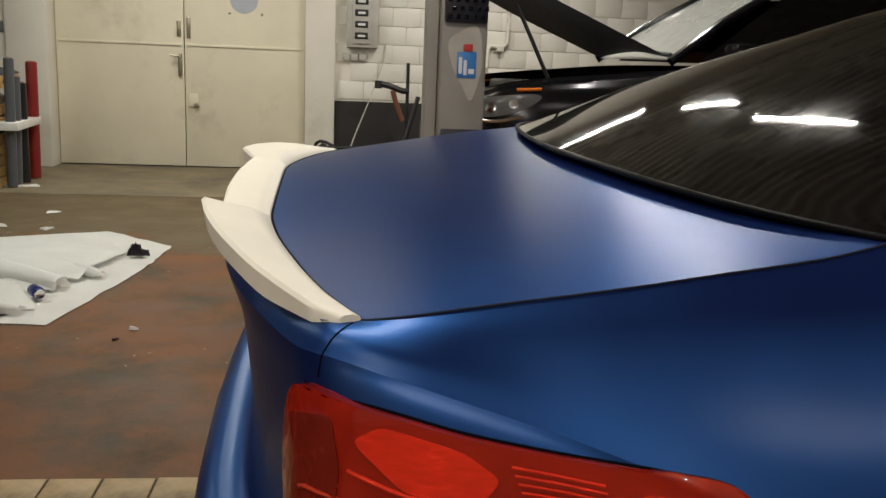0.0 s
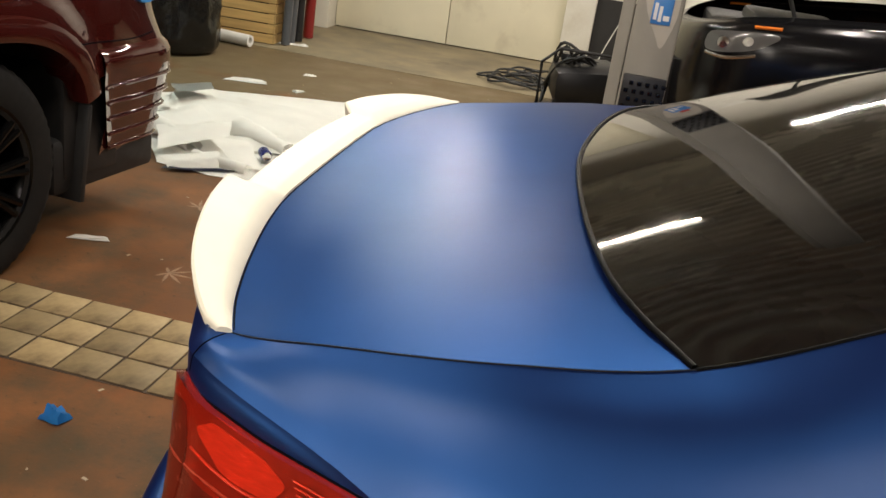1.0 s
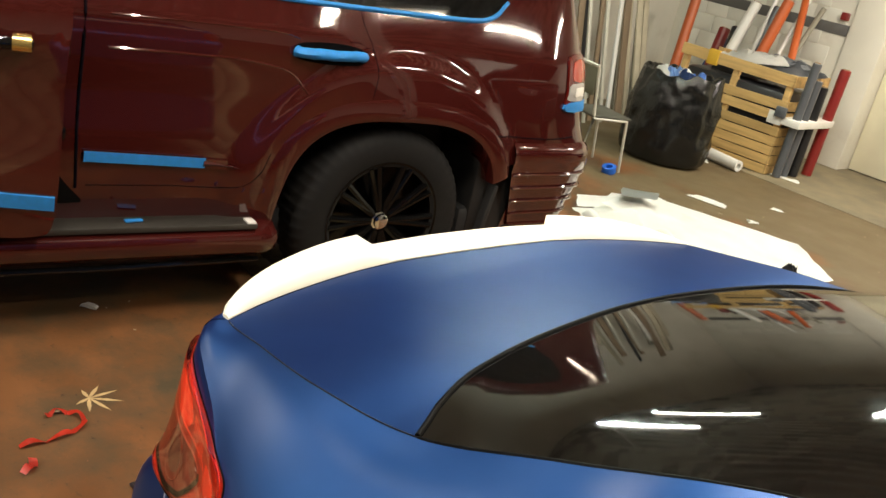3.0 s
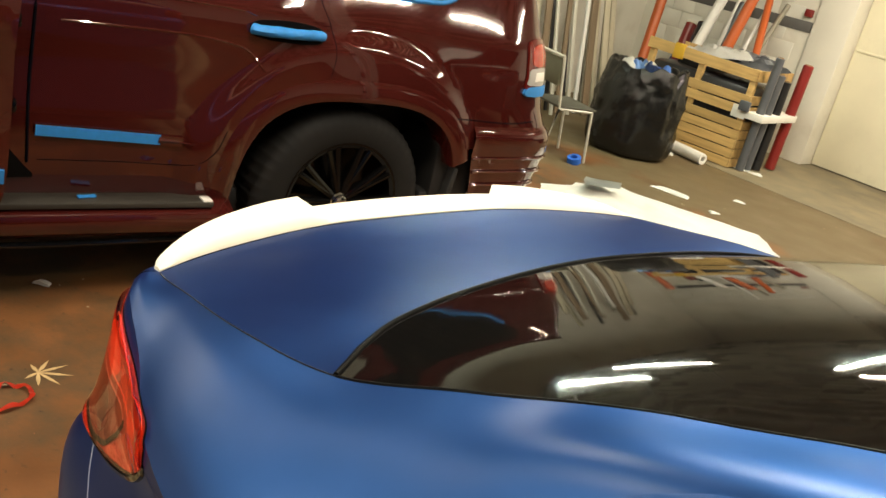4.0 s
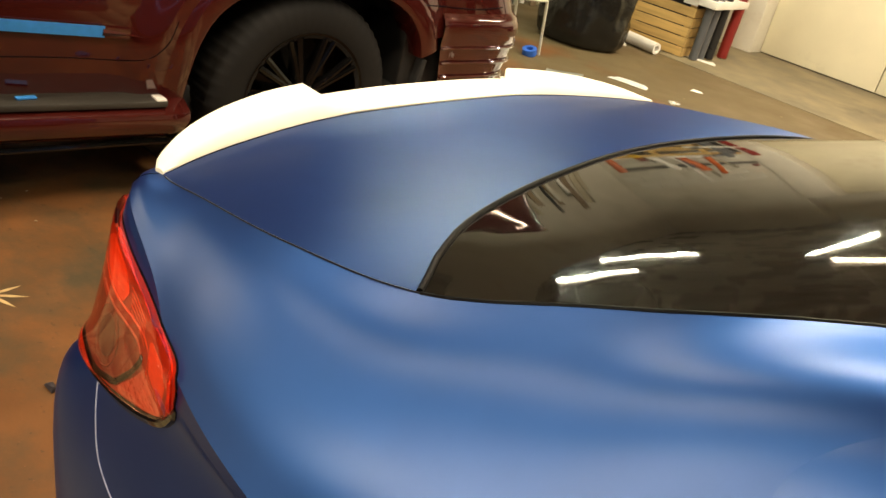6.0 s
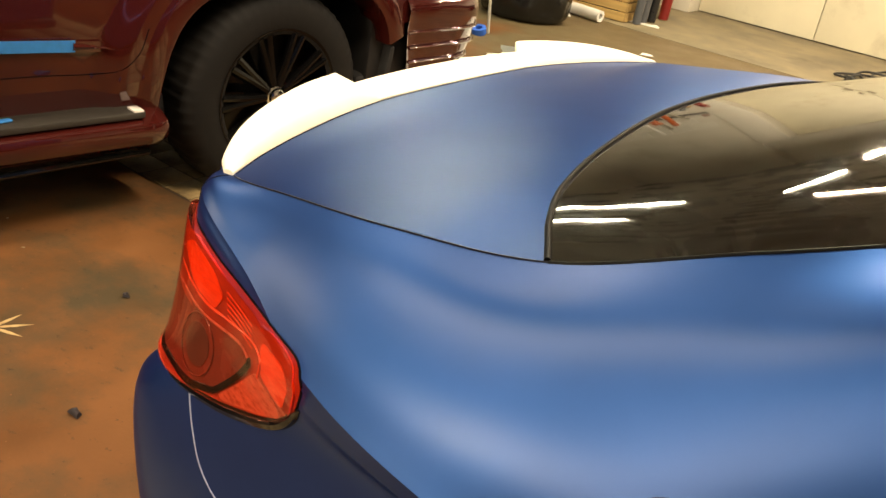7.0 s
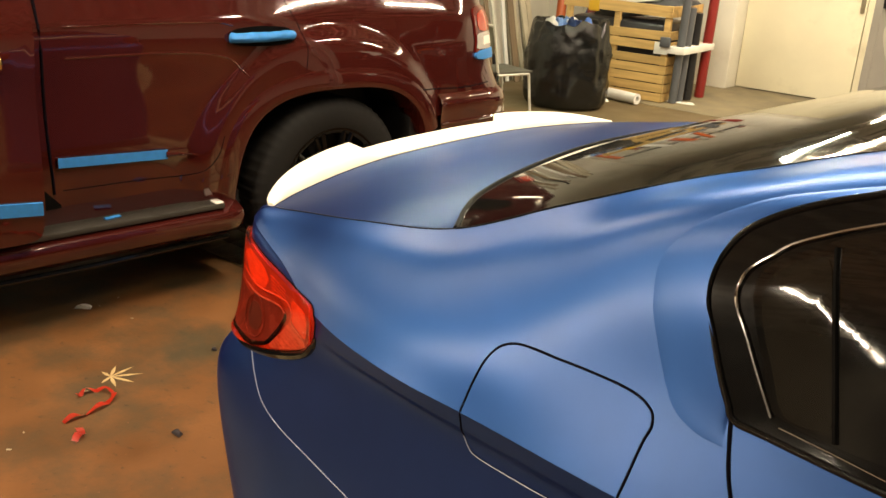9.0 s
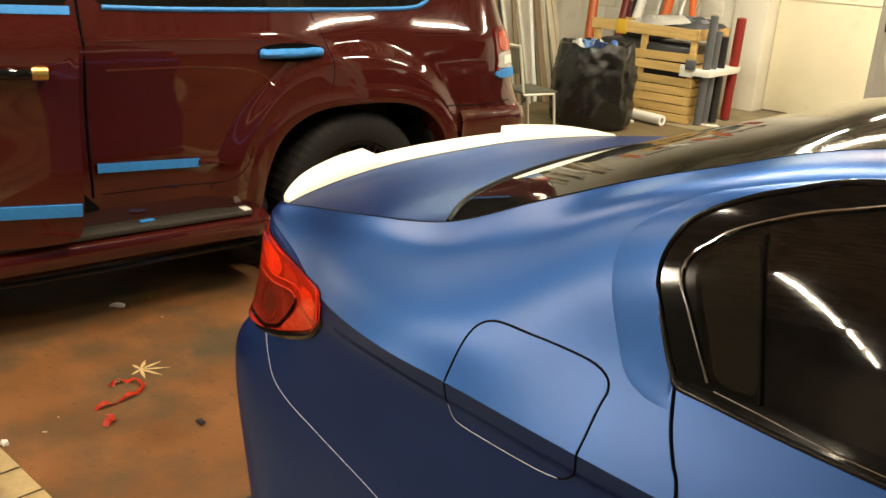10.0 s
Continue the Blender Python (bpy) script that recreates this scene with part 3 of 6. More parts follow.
# fuel flap
def cut_panel(grids, outline, off):
    """The piece of the flank inside a convex outline, lifted a little off it."""
    o = [Vector((p[0], 0, p[2])) for p in outline]
    lo, hi = [min(p[i] for p in o) - .03 for i in range(3)], [max(p[i] for p in o) + .03 for i in range(3)]
    mid = sum(o, Vector()) / len(o)
    bm = bmesh.new()
    for g in grids:
        keep = [i for i in range(g.shape[0]) if lo[0] - .05 < g[i, 0, 0] < hi[0] + .05]
        grid_bm(g[keep[0]:keep[-1] + 1], bm=bm)
    for a, b in zip(o, o[1:] + o[:1]):
        d = b - a
        n = Vector((d.z, 0, -d.x)).normalized()
        if n.dot(mid - a) > 0:
            n = -n
        if max(n.dot(p - a) for p in o) < .004:
            bmesh.ops.bisect_plane(bm, geom=bm.verts[:] + bm.edges[:] + bm.faces[:], plane_co=a, plane_no=n, clear_outer=True)
    for v in bm.verts:
        v.co.y -= off
    return bm


FUEL = [(.658, 0, .93), (.667, 0, .996), (.678, 0, 1.039), (.697, 0, 1.063), (.73, 0, 1.073), (.792, 0, 1.0725), (.852, 0, 1.071), (.910, 0, 1.066), (.940, 0, 1.054), (.949, 0, 1.036),
        (.944, 0, 1.010), (.938, 0, .955), (.930, 0, .905), (.913, 0, .878), (.890, 0, .864), (.848, 0, .861), (.764, 0, .864), (.682, 0, .871), (.662, 0, .884), (.656, 0, .905)]
fo = spline(FUEL, 8, True)
flap = part("fuel_flap", cut_panel((up, low), fo, 0.0006), BLUE, car)
part("flap_gap", tube([drop(CT, p, SIDE, 0.0) for p in spline(FUEL, 12, True)], 0.0021, 8, True), SEAM, flap)
part("flap_edge", tube([drop(CT, p, SIDE, 0.0016) for p in spline(FUEL[14:20], 8)], 0.0011, 6), GAP_LIGHT, flap, "pale lower flap edge")

# tail lamps
LIGHT = [(-.045, -.70, 1.031), (.023, -.742, 1.028), (.097, -.767, 1.014), (.164, -.789, 1.006), (.24, -.823, 1.002), (.288, -.838, .996), (.306, -.845, .976), (.300, -.838, .945), (.283, -.832, .920), (.252, -.827, .893),
         (.195, -.82, .868), (.115, -.807, .842), (.028, -.79, .825), (-.03, -.762, .828), (-.066, -.72, .85), (-.07, -.70, .96)]
INNER = [(-.055, -.72, .952), (.084, -.777, .938), (.181, -.802, .953), (.206, -.81, .943), (.174, -.809, .903), (.129, -.807, .858), (.069, -.798, .836), (-.04, -.76, .838)]


def cornered(pts, n=5):
    """A closed outline with straight sides and soft corners."""
    out = []
    for i, p in enumerate(pts):
        a, p, b = np.array(pts[i - 1]), np.array(p), np.array(pts[(i + 1) % len(pts)])
        for k in range(n):
            t = k / (n - 1)
            u, v = p + (a - p) * .22, p + (b - p) * .22
            out.append((1 - t) ** 2 * u + 2 * t * (1 - t) * p + t * t * v)
    return out


lo_pts, in_pts = spline(LIGHT, 4, True), cornered(INNER)
LENS = plain("red_lens_glass", (.84, .115, .050), 0.03)
LENS.node_tree.nodes["Principled BSDF"].inputs["Transmission Weight"].default_value = 1.0
LENS.node_tree.nodes["Principled BSDF"].inputs["IOR"].default_value = 1.36
MILKY = material("red_light_guide", (.27, .040, .020), .35, spread=.10, scale=30)
SILVER = material("lamp_reflector", (.62, .095, .045), .22, spread=.12, scale=60, stretch=(1, 1, 4))
SMOKE = material("smoked_chamber", (.15, .045, .035), .25, spread=.15, scale=30)
DARKBULB = plain("dark_bulb", (.075, .034, .028), .4)
DULL = material("dull_reflector", (.42, .13, .085), .3, spread=.25, scale=70, stretch=(1, 1, 3))


def oval(cx, cz, rx, rz, y=-.80, n=28):
    return [(cx + rx * math.cos(a), y, cz + rz * math.sin(a)) for a in np.linspace(0, math.tau, n + 1)[:-1]]


for s in (1, -1):
    mk = mirror if s < 0 else (lambda b: b)
    lampo = part("tail_lamp", mk(patch(CT, lo_pts, TAIL, 0.002, 14)), MILKY, car, "glossy red tail lamp")
    cover = part("lens", mk(patch(CT, lo_pts, TAIL, 0.0115, 12)), LENS, lampo, "clear red outer lens")
    cover.visible_shadow = False
    chamber = part("lamp_chamber", mk(patch(CT, in_pts, TAIL, 0.0035, 5)), SMOKE, lampo, "dark hexagonal lamp chamber")
    part("bulb", mk(patch(CT, oval(.062, .893, .036, .030), TAIL, .0055, 5)), DARKBULB, chamber)
    part("bulb_ring", mk(tube([drop(CT, p, TAIL, .006) for p in oval(.062, .893, .050, .043)], .0016, 6, True)), SMOKE, chamber)
    part("chamber_edge", mk(tube([drop(CT, p, TAIL, .006) for p in cornered(INNER)[15:38]], 0.0050, 6)), BLACK_GLOSS, chamber)
    part("chamber_rim", mk(tube([drop(CT, p, TAIL, .006) for p in cornered(INNER)[2:16]], 0.0022, 6)), DULL, chamber, "dull orange upper edge")
    part("dark_chamber", mk(patch(CT, cornered([(-.068, -.70, 1.0), (-.015, -.73, 1.018), (-.005, -.74, .97), (-.03, -.75, .84), (-.064, -.71, .85)]), TAIL, .0045, 5)), SMOKE, lampo)
    part("lamp_gap", mk(tube([drop(CT, p, TAIL, -0.001) for p in spline(LIGHT[0:12], 5)], 0.0028, 6)), SEAM, lampo)
    part("lower_rim", mk(tube([drop(CT, p, TAIL, -0.002) + Vector((0, 0, -.006)) for p in spline(LIGHT[7:14], 8)], [.004 + .007 * math.sin(math.pi * k / 48) for k in range(49)], 8)), BLACK_GLOSS, lampo, "dark lower lamp rim")
    part("light_guide", mk(patch(CT, cornered([(.004, -.74, 1.000), (.030, -.745, 1.016), (.092, -.767, 1.002), (.122, -.78, .982), (.104, -.78, .958), (.050, -.76, .962)]), TAIL, .0045, 4)), SILVER, lampo, "bright orange upper reflector")
    part("light_guide", mk(patch(CT, cornered([(.222, -.82, .985), (.280, -.836, .983), (.292, -.84, .962), (.272, -.835, .925), (.224, -.82, .944)]), TAIL, .0045, 4)), SILVER, lampo, "bright orange outer reflector")
    part("guide_line", mk(line_on(CT, [(.0, -.745, .975), (.075, -.77, .957), (.140, -.79, .963), (.200, -.812, .972), (.226, -.82, .962), (.222, -.82, .935)], TAIL, .0022, .007)), SILVER, lampo, "pale inner light guide")
    part("lower_facet", mk(patch(CT, cornered([(.140, -.81, .862), (.186, -.812, .905), (.214, -.818, .938), (.262, -.83, .925), (.270, -.83, .908), (.235, -.826, .890), (.15, -.813, .858)]), TAIL, .0050, 4)), DULL, lampo, "dull orange reflector facet")
    for k in range(5):
        part("reflector_fin", mk(line_on(CT, [(.126 + .004 * k, -.785, .994 - .0065 * k), (.160 + .004 * k, -.80, .991 - .006 * k), (.196 + .003 * k, -.81, .988 - .006 * k)], TAIL, .0013, .007)), SILVER, lampo)

# side windows and the raised crescent behind them
OUTER = [(1.30, 1.418), (1.16, 1.388), (1.022, 1.345), (.962, 1.315), (.926, 1.290), (.901, 1.262), (.889, 1.230), (.899, 1.183), (.921, 1.138), (.950, 1.088), (.972, 1.063), (1.008, 1.047), (1.045, 1.044)]
INSIDE = [(1.30, 1.408), (1.183, 1.386), (1.042, 1.334), (.993, 1.301), (.972, 1.268), (.965, 1.237), (.970, 1.205), (.980, 1.187), (.990, 1.170), (1.004, 1.146), (1.017, 1.122), (1.031, 1.101), (1.040, 1.084)]


def crescent():
    a, b = spline(OUTER, 5), spline(INSIDE, 5)
    rows = []
    for i in range(len(a)):
        h = .0065 * math.sin(math.pi * i / (len(a) - 1)) ** .6
        rows.append([tuple(drop(CT, (a[i][0] * (1 - v) + b[i][0] * v, 0, a[i][1] * (1 - v) + b[i][1] * v), SIDE, o)) for v, o in
                     ((0, 0), (.05, .0002 + .05 * h), (.25, .3 * h), (.5, .55 * h), (.75, .8 * h), (1, h), (1.03, h), (1.04, -.004))])
    return grid_bm(np.array(rows))


WIN = [(1.10, 0, 1.074), (1.050, 0, 1.078), (1.035, 0, 1.096), (1.018, 0, 1.121), (.991, 0, 1.169), (.972, 0, 1.204), (.967, 0, 1.235), (.973, 0, 1.266), (.994, 0, 1.300), (1.043, 0, 1.333), (1.114, 0, 1.364), (1.227, 0, 1.397), (1.5, 0, 1.420), (2.0, 0, 1.420), (2.4, 0, 1.385),
       (2.75, 0, 1.25), (3.02, 0, 1.085), (2.9, 0, 1.05), (2.4, 0, 1.050), (1.9, 0, 1.052), (1.5, 0, 1.056), (1.26, 0, 1.064)]
PANE = [(1.104, 0, 1.100), (1.066, 0, 1.152), (1.036, 0, 1.207), (1.027, 0, 1.240), (1.038, 0, 1.270), (1.085, 0, 1.301), (1.132, 0, 1.328), (1.25, 0, 1.362), (1.5, 0, 1.390), (1.9, 0, 1.392), (1.92, 0, 1.085), (1.6, 0, 1.088), (1.3, 0, 1.092)]
ARC = [(1.092, 0, 1.098), (1.061, 0, 1.142), (1.034, 0, 1.182), (1.012, 0, 1.212), (1.007, 0, 1.234), (1.014, 0, 1.256), (1.034, 0, 1.276), (1.062, 0, 1.300), (1.13, 0, 1.334), (1.198, 0, 1.358), (1.30, 0, 1.384), (1.5, 0, 1.402)]
for s in (1, -1):
    mk = (lambda b: mirror(b)) if s < 0 else (lambda b: b)
    fr = part("side_window_frame", mk(patch(CT, spline(WIN, 4, True), SIDE, 0.001, 10, centre=(1.6, 0, 1.2))), BLACK_GLOSS, car, "gloss black window surround")
    part("side_window", mk(patch(CT, spline(PANE, 8, True), SIDE, 0.0025, 18, lip=None)), GLASS, fr, "dark tinted side window")
    quarter = part("quarter_glass", mk(patch(CT, spline([(1.104, 0, 1.106), (1.078, 0, 1.150), (1.048, 0, 1.205), (1.040, 0, 1.240), (1.052, 0, 1.266), (1.088, 0, 1.290), (1.106, 0, 1.288), (1.122, 0, 1.245), (1.142, 0, 1.178), (1.160, 0, 1.118), (1.150, 0, 1.103)], 4, True), SIDE, .0042, 6, lip=None)), QUARTER, fr, "small quarter glass with reflections put into its lighter colour")
    part("glass_divider", mk(line_on(CT, [(1.108, 0, 1.306), (1.126, 0, 1.246), (1.146, 0, 1.178), (1.170, 0, 1.096)], SIDE, .0042, .003)), GASKET, fr)
    part("chrome_strip", mk(line_on(CT, ARC, SIDE, 0.0023, 0.0055, 12)), CHROME, fr)
    part("window_rubber", mk(tube([drop(CT, p, SIDE, .0015) for p in spline(WIN, 10, True)], .0048, 12, True)), BLACK_GLOSS, fr)
    part("pillar_crease", mk(crescent()), BLUE, car)
    part("sill_strip", mk(line_on(CT, [(1.104, 0, 1.090), (1.177, 0, 1.084), (1.256, 0, 1.076), (1.36, 0, 1.070), (1.6, 0, 1.066), (2.0, 0, 1.062), (2.9, 0, 1.06)], SIDE, 0.0013, 0.0035)), CHROME, fr, "thin chrome sill strip")
    part("door_gap", mk(line_on(CT, [(1.044, 0, 1.080), (1.061, 0, 1.023), (1.080, 0, .984), (1.10, 0, .946), (1.125, 0, .82), (1.16, 0, .70), (1.28, 0, .5), (1.32, 0, .3)], SIDE, 0.003)), SEAM, car)
    part("door_gap", mk(line_on(CT, [(2.0, 0, 1.06), (2.0, 0, .9), (2.0, 0, .6), (2.0, 0, .3)], SIDE, 0.003)), SEAM, car)
    part("bumper_gap", mk(line_on(CT, [(.069, -.80, .822), (.101, -.82, .780), (.137, -.84, .743), (.198, -.85, .716), (.30, -.86, .688), (.443, -.86, .644), (.52, -.86, .612), (.58, -.86, .57)], SIDE, 0.0013)), GAP_LIGHT if s > 0 else SEAM, car)
    part("lid_corner_gap", mk(line_on(CT, [(.0, -.690, 1.083), (-.012, -.702, 1.078), (-.03, -.715, 1.064), (-.036, -.72, 1.05)], (.45, .6, -.66), 0.0009)), SEAM, car)


def wheel(x, y, r, wid, rimr, parent, spokes, caplabel=""):
    tyre = spin([(rimr - .02, -wid / 2 + .02), (rimr, -wid / 2 + .005), (rimr + .02, -wid / 2), (r - .06, -wid / 2 + .002), (r - .02, -wid / 2 + .02), (r, -wid / 2 + .05),
                            (r, wid / 2 - .05), (r - .02, wid / 2 - .02), (r - .06, wid / 2), (rimr, wid / 2 - .01), (rimr - .02, wid / 2 - .02)], 168)
    for v in tyre.verts:
        rad = math.hypot(v.co.x, v.co.z)
        if rad > r - .03 and round(math.atan2(v.co.z, v.co.x) / math.tau * 168) % 3 == 0:
            v.co.x, v.co.z = v.co.x * (rad - .006) / rad, v.co.z * (rad - .006) / rad
    w = part("wheel", tyre, RUBBER, parent, "black tyre on a gloss black wheel")
    w.location = (x, y, r)
    if y < 0:
        w.rotation_euler = (0, 0, math.pi)
    rim = part("rim", spin([(0.02, wid / 2 - .10), (rimr * .5, wid / 2 - .12), (rimr - .03, wid / 2 - .13), (rimr - .02, wid / 2 - .03), (rimr, wid / 2 - .008), (rimr + .006, wid / 2 - .006), (rimr + .006, -wid / 2 + .01)], 48), RIM, w)
    for k in range(spokes):
        a = k * math.tau / spokes
        bm = bmesh.new()
        for da in (-.085, .085):
            tube([(.05 * math.cos(a), wid / 2 - .045, .05 * math.sin(a)), (rimr * .55 * math.cos(a + da * .8), wid / 2 - .03, rimr * .55 * math.sin(a + da * .8)),
                  ((rimr - .01) * math.cos(a + da), wid / 2 - .025, (rimr - .01) * math.sin(a + da))], (.022, .016, .017), 8, bm=bm)
        part("spoke", bm, RIM, w)
    part("hub_cap", spin([(0, wid / 2 - .012), (.026, wid / 2 - .013), (.034, wid / 2 - .018), (.036, wid / 2 - .03), (.05, wid / 2 - .035), (.055, wid / 2 - .05)], 32), CHROME, w, "round silver hub cap")
    return w


for cx, cz in WHEELS:
    for s in (1, -1):
        wheel(cx, s * .715, .34, .26, .25, car, 7)

# ---- the maroon off-roader ----
suv = thing("maroon_suv", "glossy maroon off-road car with blue masking tape on its trim", "car", pose(-2.681, 1.239, 0, 0, 0, -96))
SU = [
    st((-.95, 0, 1.87), (-1.0, 0, 1.84), (-1.05, 0, 1.75), (-1.15, 0, 1.28), (-1.19, 0, 1.14), (-1.22, 0, .92), (-1.31, 0, .66), (-1.25, 0, .34)),
    st((-.93, 0, 1.87), (-.97, .42, 1.84), (-1.02, .45, 1.75), (-1.13, .52, 1.28), (-1.175, .54, 1.14), (-1.21, .54, .92), (-1.29, .57, .66), (-1.23, .54, .34)),
    st((-.9, 0, 1.87), (-.9, .58, 1.83), (-.93, .64, 1.74), (-1.075, .76, 1.28), (-1.115, .795, 1.14), (-1.155, .82, .92), (-1.225, .86, .66), (-1.16, .82, .34)),
    st((-.8, 0, 1.88), (-.8, .62, 1.83), (-.8, .69, 1.74), (-.85, .85, 1.29), (-.88, .892, 1.14), (-.88, .915, .92), (-.9, .918, .64), (-.88, .86, .33)),
    st((-.45, 0, 1.89), (-.45, .64, 1.84), (-.45, .705, 1.75), (-.45, .865, 1.30), (-.45, .905, 1.15), (-.45, .93, .92), (-.45, .925, .62), (-.45, .87, .33)),
    st((0, 0, 1.89), (0, .64, 1.84), (0, .705, 1.75), (0, .868, 1.30), (0, .905, 1.15), (0, .935, .95), (0, .925, .62), (0, .86, .33)),
    st((.36, 0, 1.89), (.36, .64, 1.84), (.36, .705, 1.75), (.36, .868, 1.30), (.36, .906, 1.158), (.36, .905, .93), (.36, .895, .62), (.36, .835, .33)),
    st((.6, 0, 1.89), (.6, .64, 1.84), (.6, .705, 1.75), (.6, .868, 1.30), (.6, .905, 1.16), (.6, .892, .92), (.6, .885, .62), (.6, .83, .33)),
    st((1.3, 0, 1.88), (1.3, .64, 1.83), (1.3, .705, 1.74), (1.3, .866, 1.30), (1.3, .902, 1.16), (1.3, .885, .92), (1.3, .88, .62), (1.3, .83, .33)),
    st((2.0, 0, 1.80), (2.0, .62, 1.75), (2.0, .69, 1.66), (2.05, .862, 1.28), (2.1, .90, 1.14), (2.1, .885, .92), (2.1, .88, .62), (2.1, .83, .33)),
    st((2.62, 0, 1.24), (2.62, .5, 1.22), (2.62, .72, 1.20), (2.62, .84, 1.16), (2.62, .89, 1.08), (2.62, .92, .92), (2.62, .915, .62), (2.62, .85, .33)),
    st((3.25, 0, 1.17), (3.25, .45, 1.15), (3.25, .68, 1.13), (3.25, .80, 1.09), (3.25, .87, 1.0), (3.25, .91, .88), (3.25, .91, .62), (3.25, .85, .33)),
    st((3.5, 0, 1.12), (3.5, .40, 1.10), (3.5, .58, 1.08), (3.52, .68, 1.03), (3.54, .74, .96), (3.56, .78, .86), (3.58, .80, .62), (3.54, .76, .34)),
    st((3.6, 0, 1.08), (3.61, 0, 1.06), (3.63, 0, 1.03), (3.65, 0, .99), (3.67, 0, .94), (3.69, 0, .84), (3.73, 0, .6), (3.68, 0, .34)),
]
sg = loft(SU, 16, 9)
for cx, cz in ((0.02, 0.42), (2.80, 0.42)):  # the wings swell round the wheels
    far = np.hypot(sg[..., 0] - cx, sg[..., 2] - cz)
    k = np.clip((.78 - far) / .10, 0, 1)
    sg[..., 1] -= .028 * k * k * (3 - 2 * k) * (sg[..., 1] < -.7)
ST = tree_of(sg)
ARCH = ((0.0, 0.40), (2.78, 0.40))


def arch_r(a):
    """Radius of the squarish wheel opening at an angle in degrees."""
    c, s = abs(math.cos(radians(a))), abs(math.sin(radians(a)))
    return ((c / (.53 if math.cos(radians(a)) > 0 else .57)) ** 2.8 + (s / .485) ** 2.8) ** (-1 / 2.8)


def open_arches(bm):
    """Cuts the wheel openings and the black corner ahead of the rear bumper out of the shell."""
    gone = []
    for f in bm.faces:
        c = f.calc_center_median()
        for cx, cz in ARCH:
            dx, dz = c.x - cx, c.z - cz
            if math.hypot(dx, dz) < arch_r(math.degrees(math.atan2(dz, dx))) + .045:
                gone.append(f)
                break
        else:
            if -.74 < c.x < -.4 and c.z < .70:
                gone.append(f)
    bmesh.ops.delete(bm, geom=gone, context="FACES")
    return bm


both = (mirror, lambda b: b)
TREAD = material("dusty_step_rubber", (.030, .027, .022), .5, spread=.3, scale=8, bump=.3, bump_scale=120, stretch=(.3, 3, 1))
for mk in both:
    part("body_shell", mk(open_arches(grid_bm(sg))), MAROON, suv)


def flare(cx, cz):
    """A wheel-arch lip: proud of the flank, turned in at the opening."""
    rows = []
    for a in np.linspace(-14, 160, 49):
        c, s = math.cos(radians(a)), math.sin(radians(a))
        k = arch_r(a)
        row = []
        for r, off in ((.110, -.004), (.092, .002), (.070, .006), (.040, .009), (.014, .010), (.005, .006), (.0, -.01), (.0, -.06), (.006, -.16)):
            p = drop(ST, (cx + (k + max(r, .04)) * c, 0, cz + (k + max(r, .04)) * s), (0, 1, 0), max(off, -.004))
            row.append((cx + (k + r) * c, p.y + (0 if off > -.005 else -off), cz + (k + r) * s))
        rows.append(row)
    return grid_bm(np.array(rows))


def strip(tree, a, b, hgt, off, way=(0, 1, 0), n=14, thick=0.004):
    """A flat band laid along the flank from a to b."""
    bm = bmesh.new()
    rows = []
    for k in np.linspace(0, 1, n):
        p = np.array(a) * (1 - k) + np.array(b) * k
        rows.append([drop(tree, p + (0, 0, dz), way, o) for dz, o in ((-hgt / 2, off - thick), (-hgt / 2, off), (0, off + .0005), (hgt / 2, off), (hgt / 2, off - thick))])
    grid_bm(np.array([[tuple(v) for v in r] for r in rows]), bm=bm)
    bmesh.ops.recalc_face_normals(bm, faces=bm.faces)
    return bm


def upper_half(bm):
    bmesh.ops.bisect_plane(bm, geom=bm.verts[:] + bm.edges[:] + bm.faces[:], plane_co=(0, 0, -.10), plane_no=(0, 0, -1), clear_outer=True)
    return bm


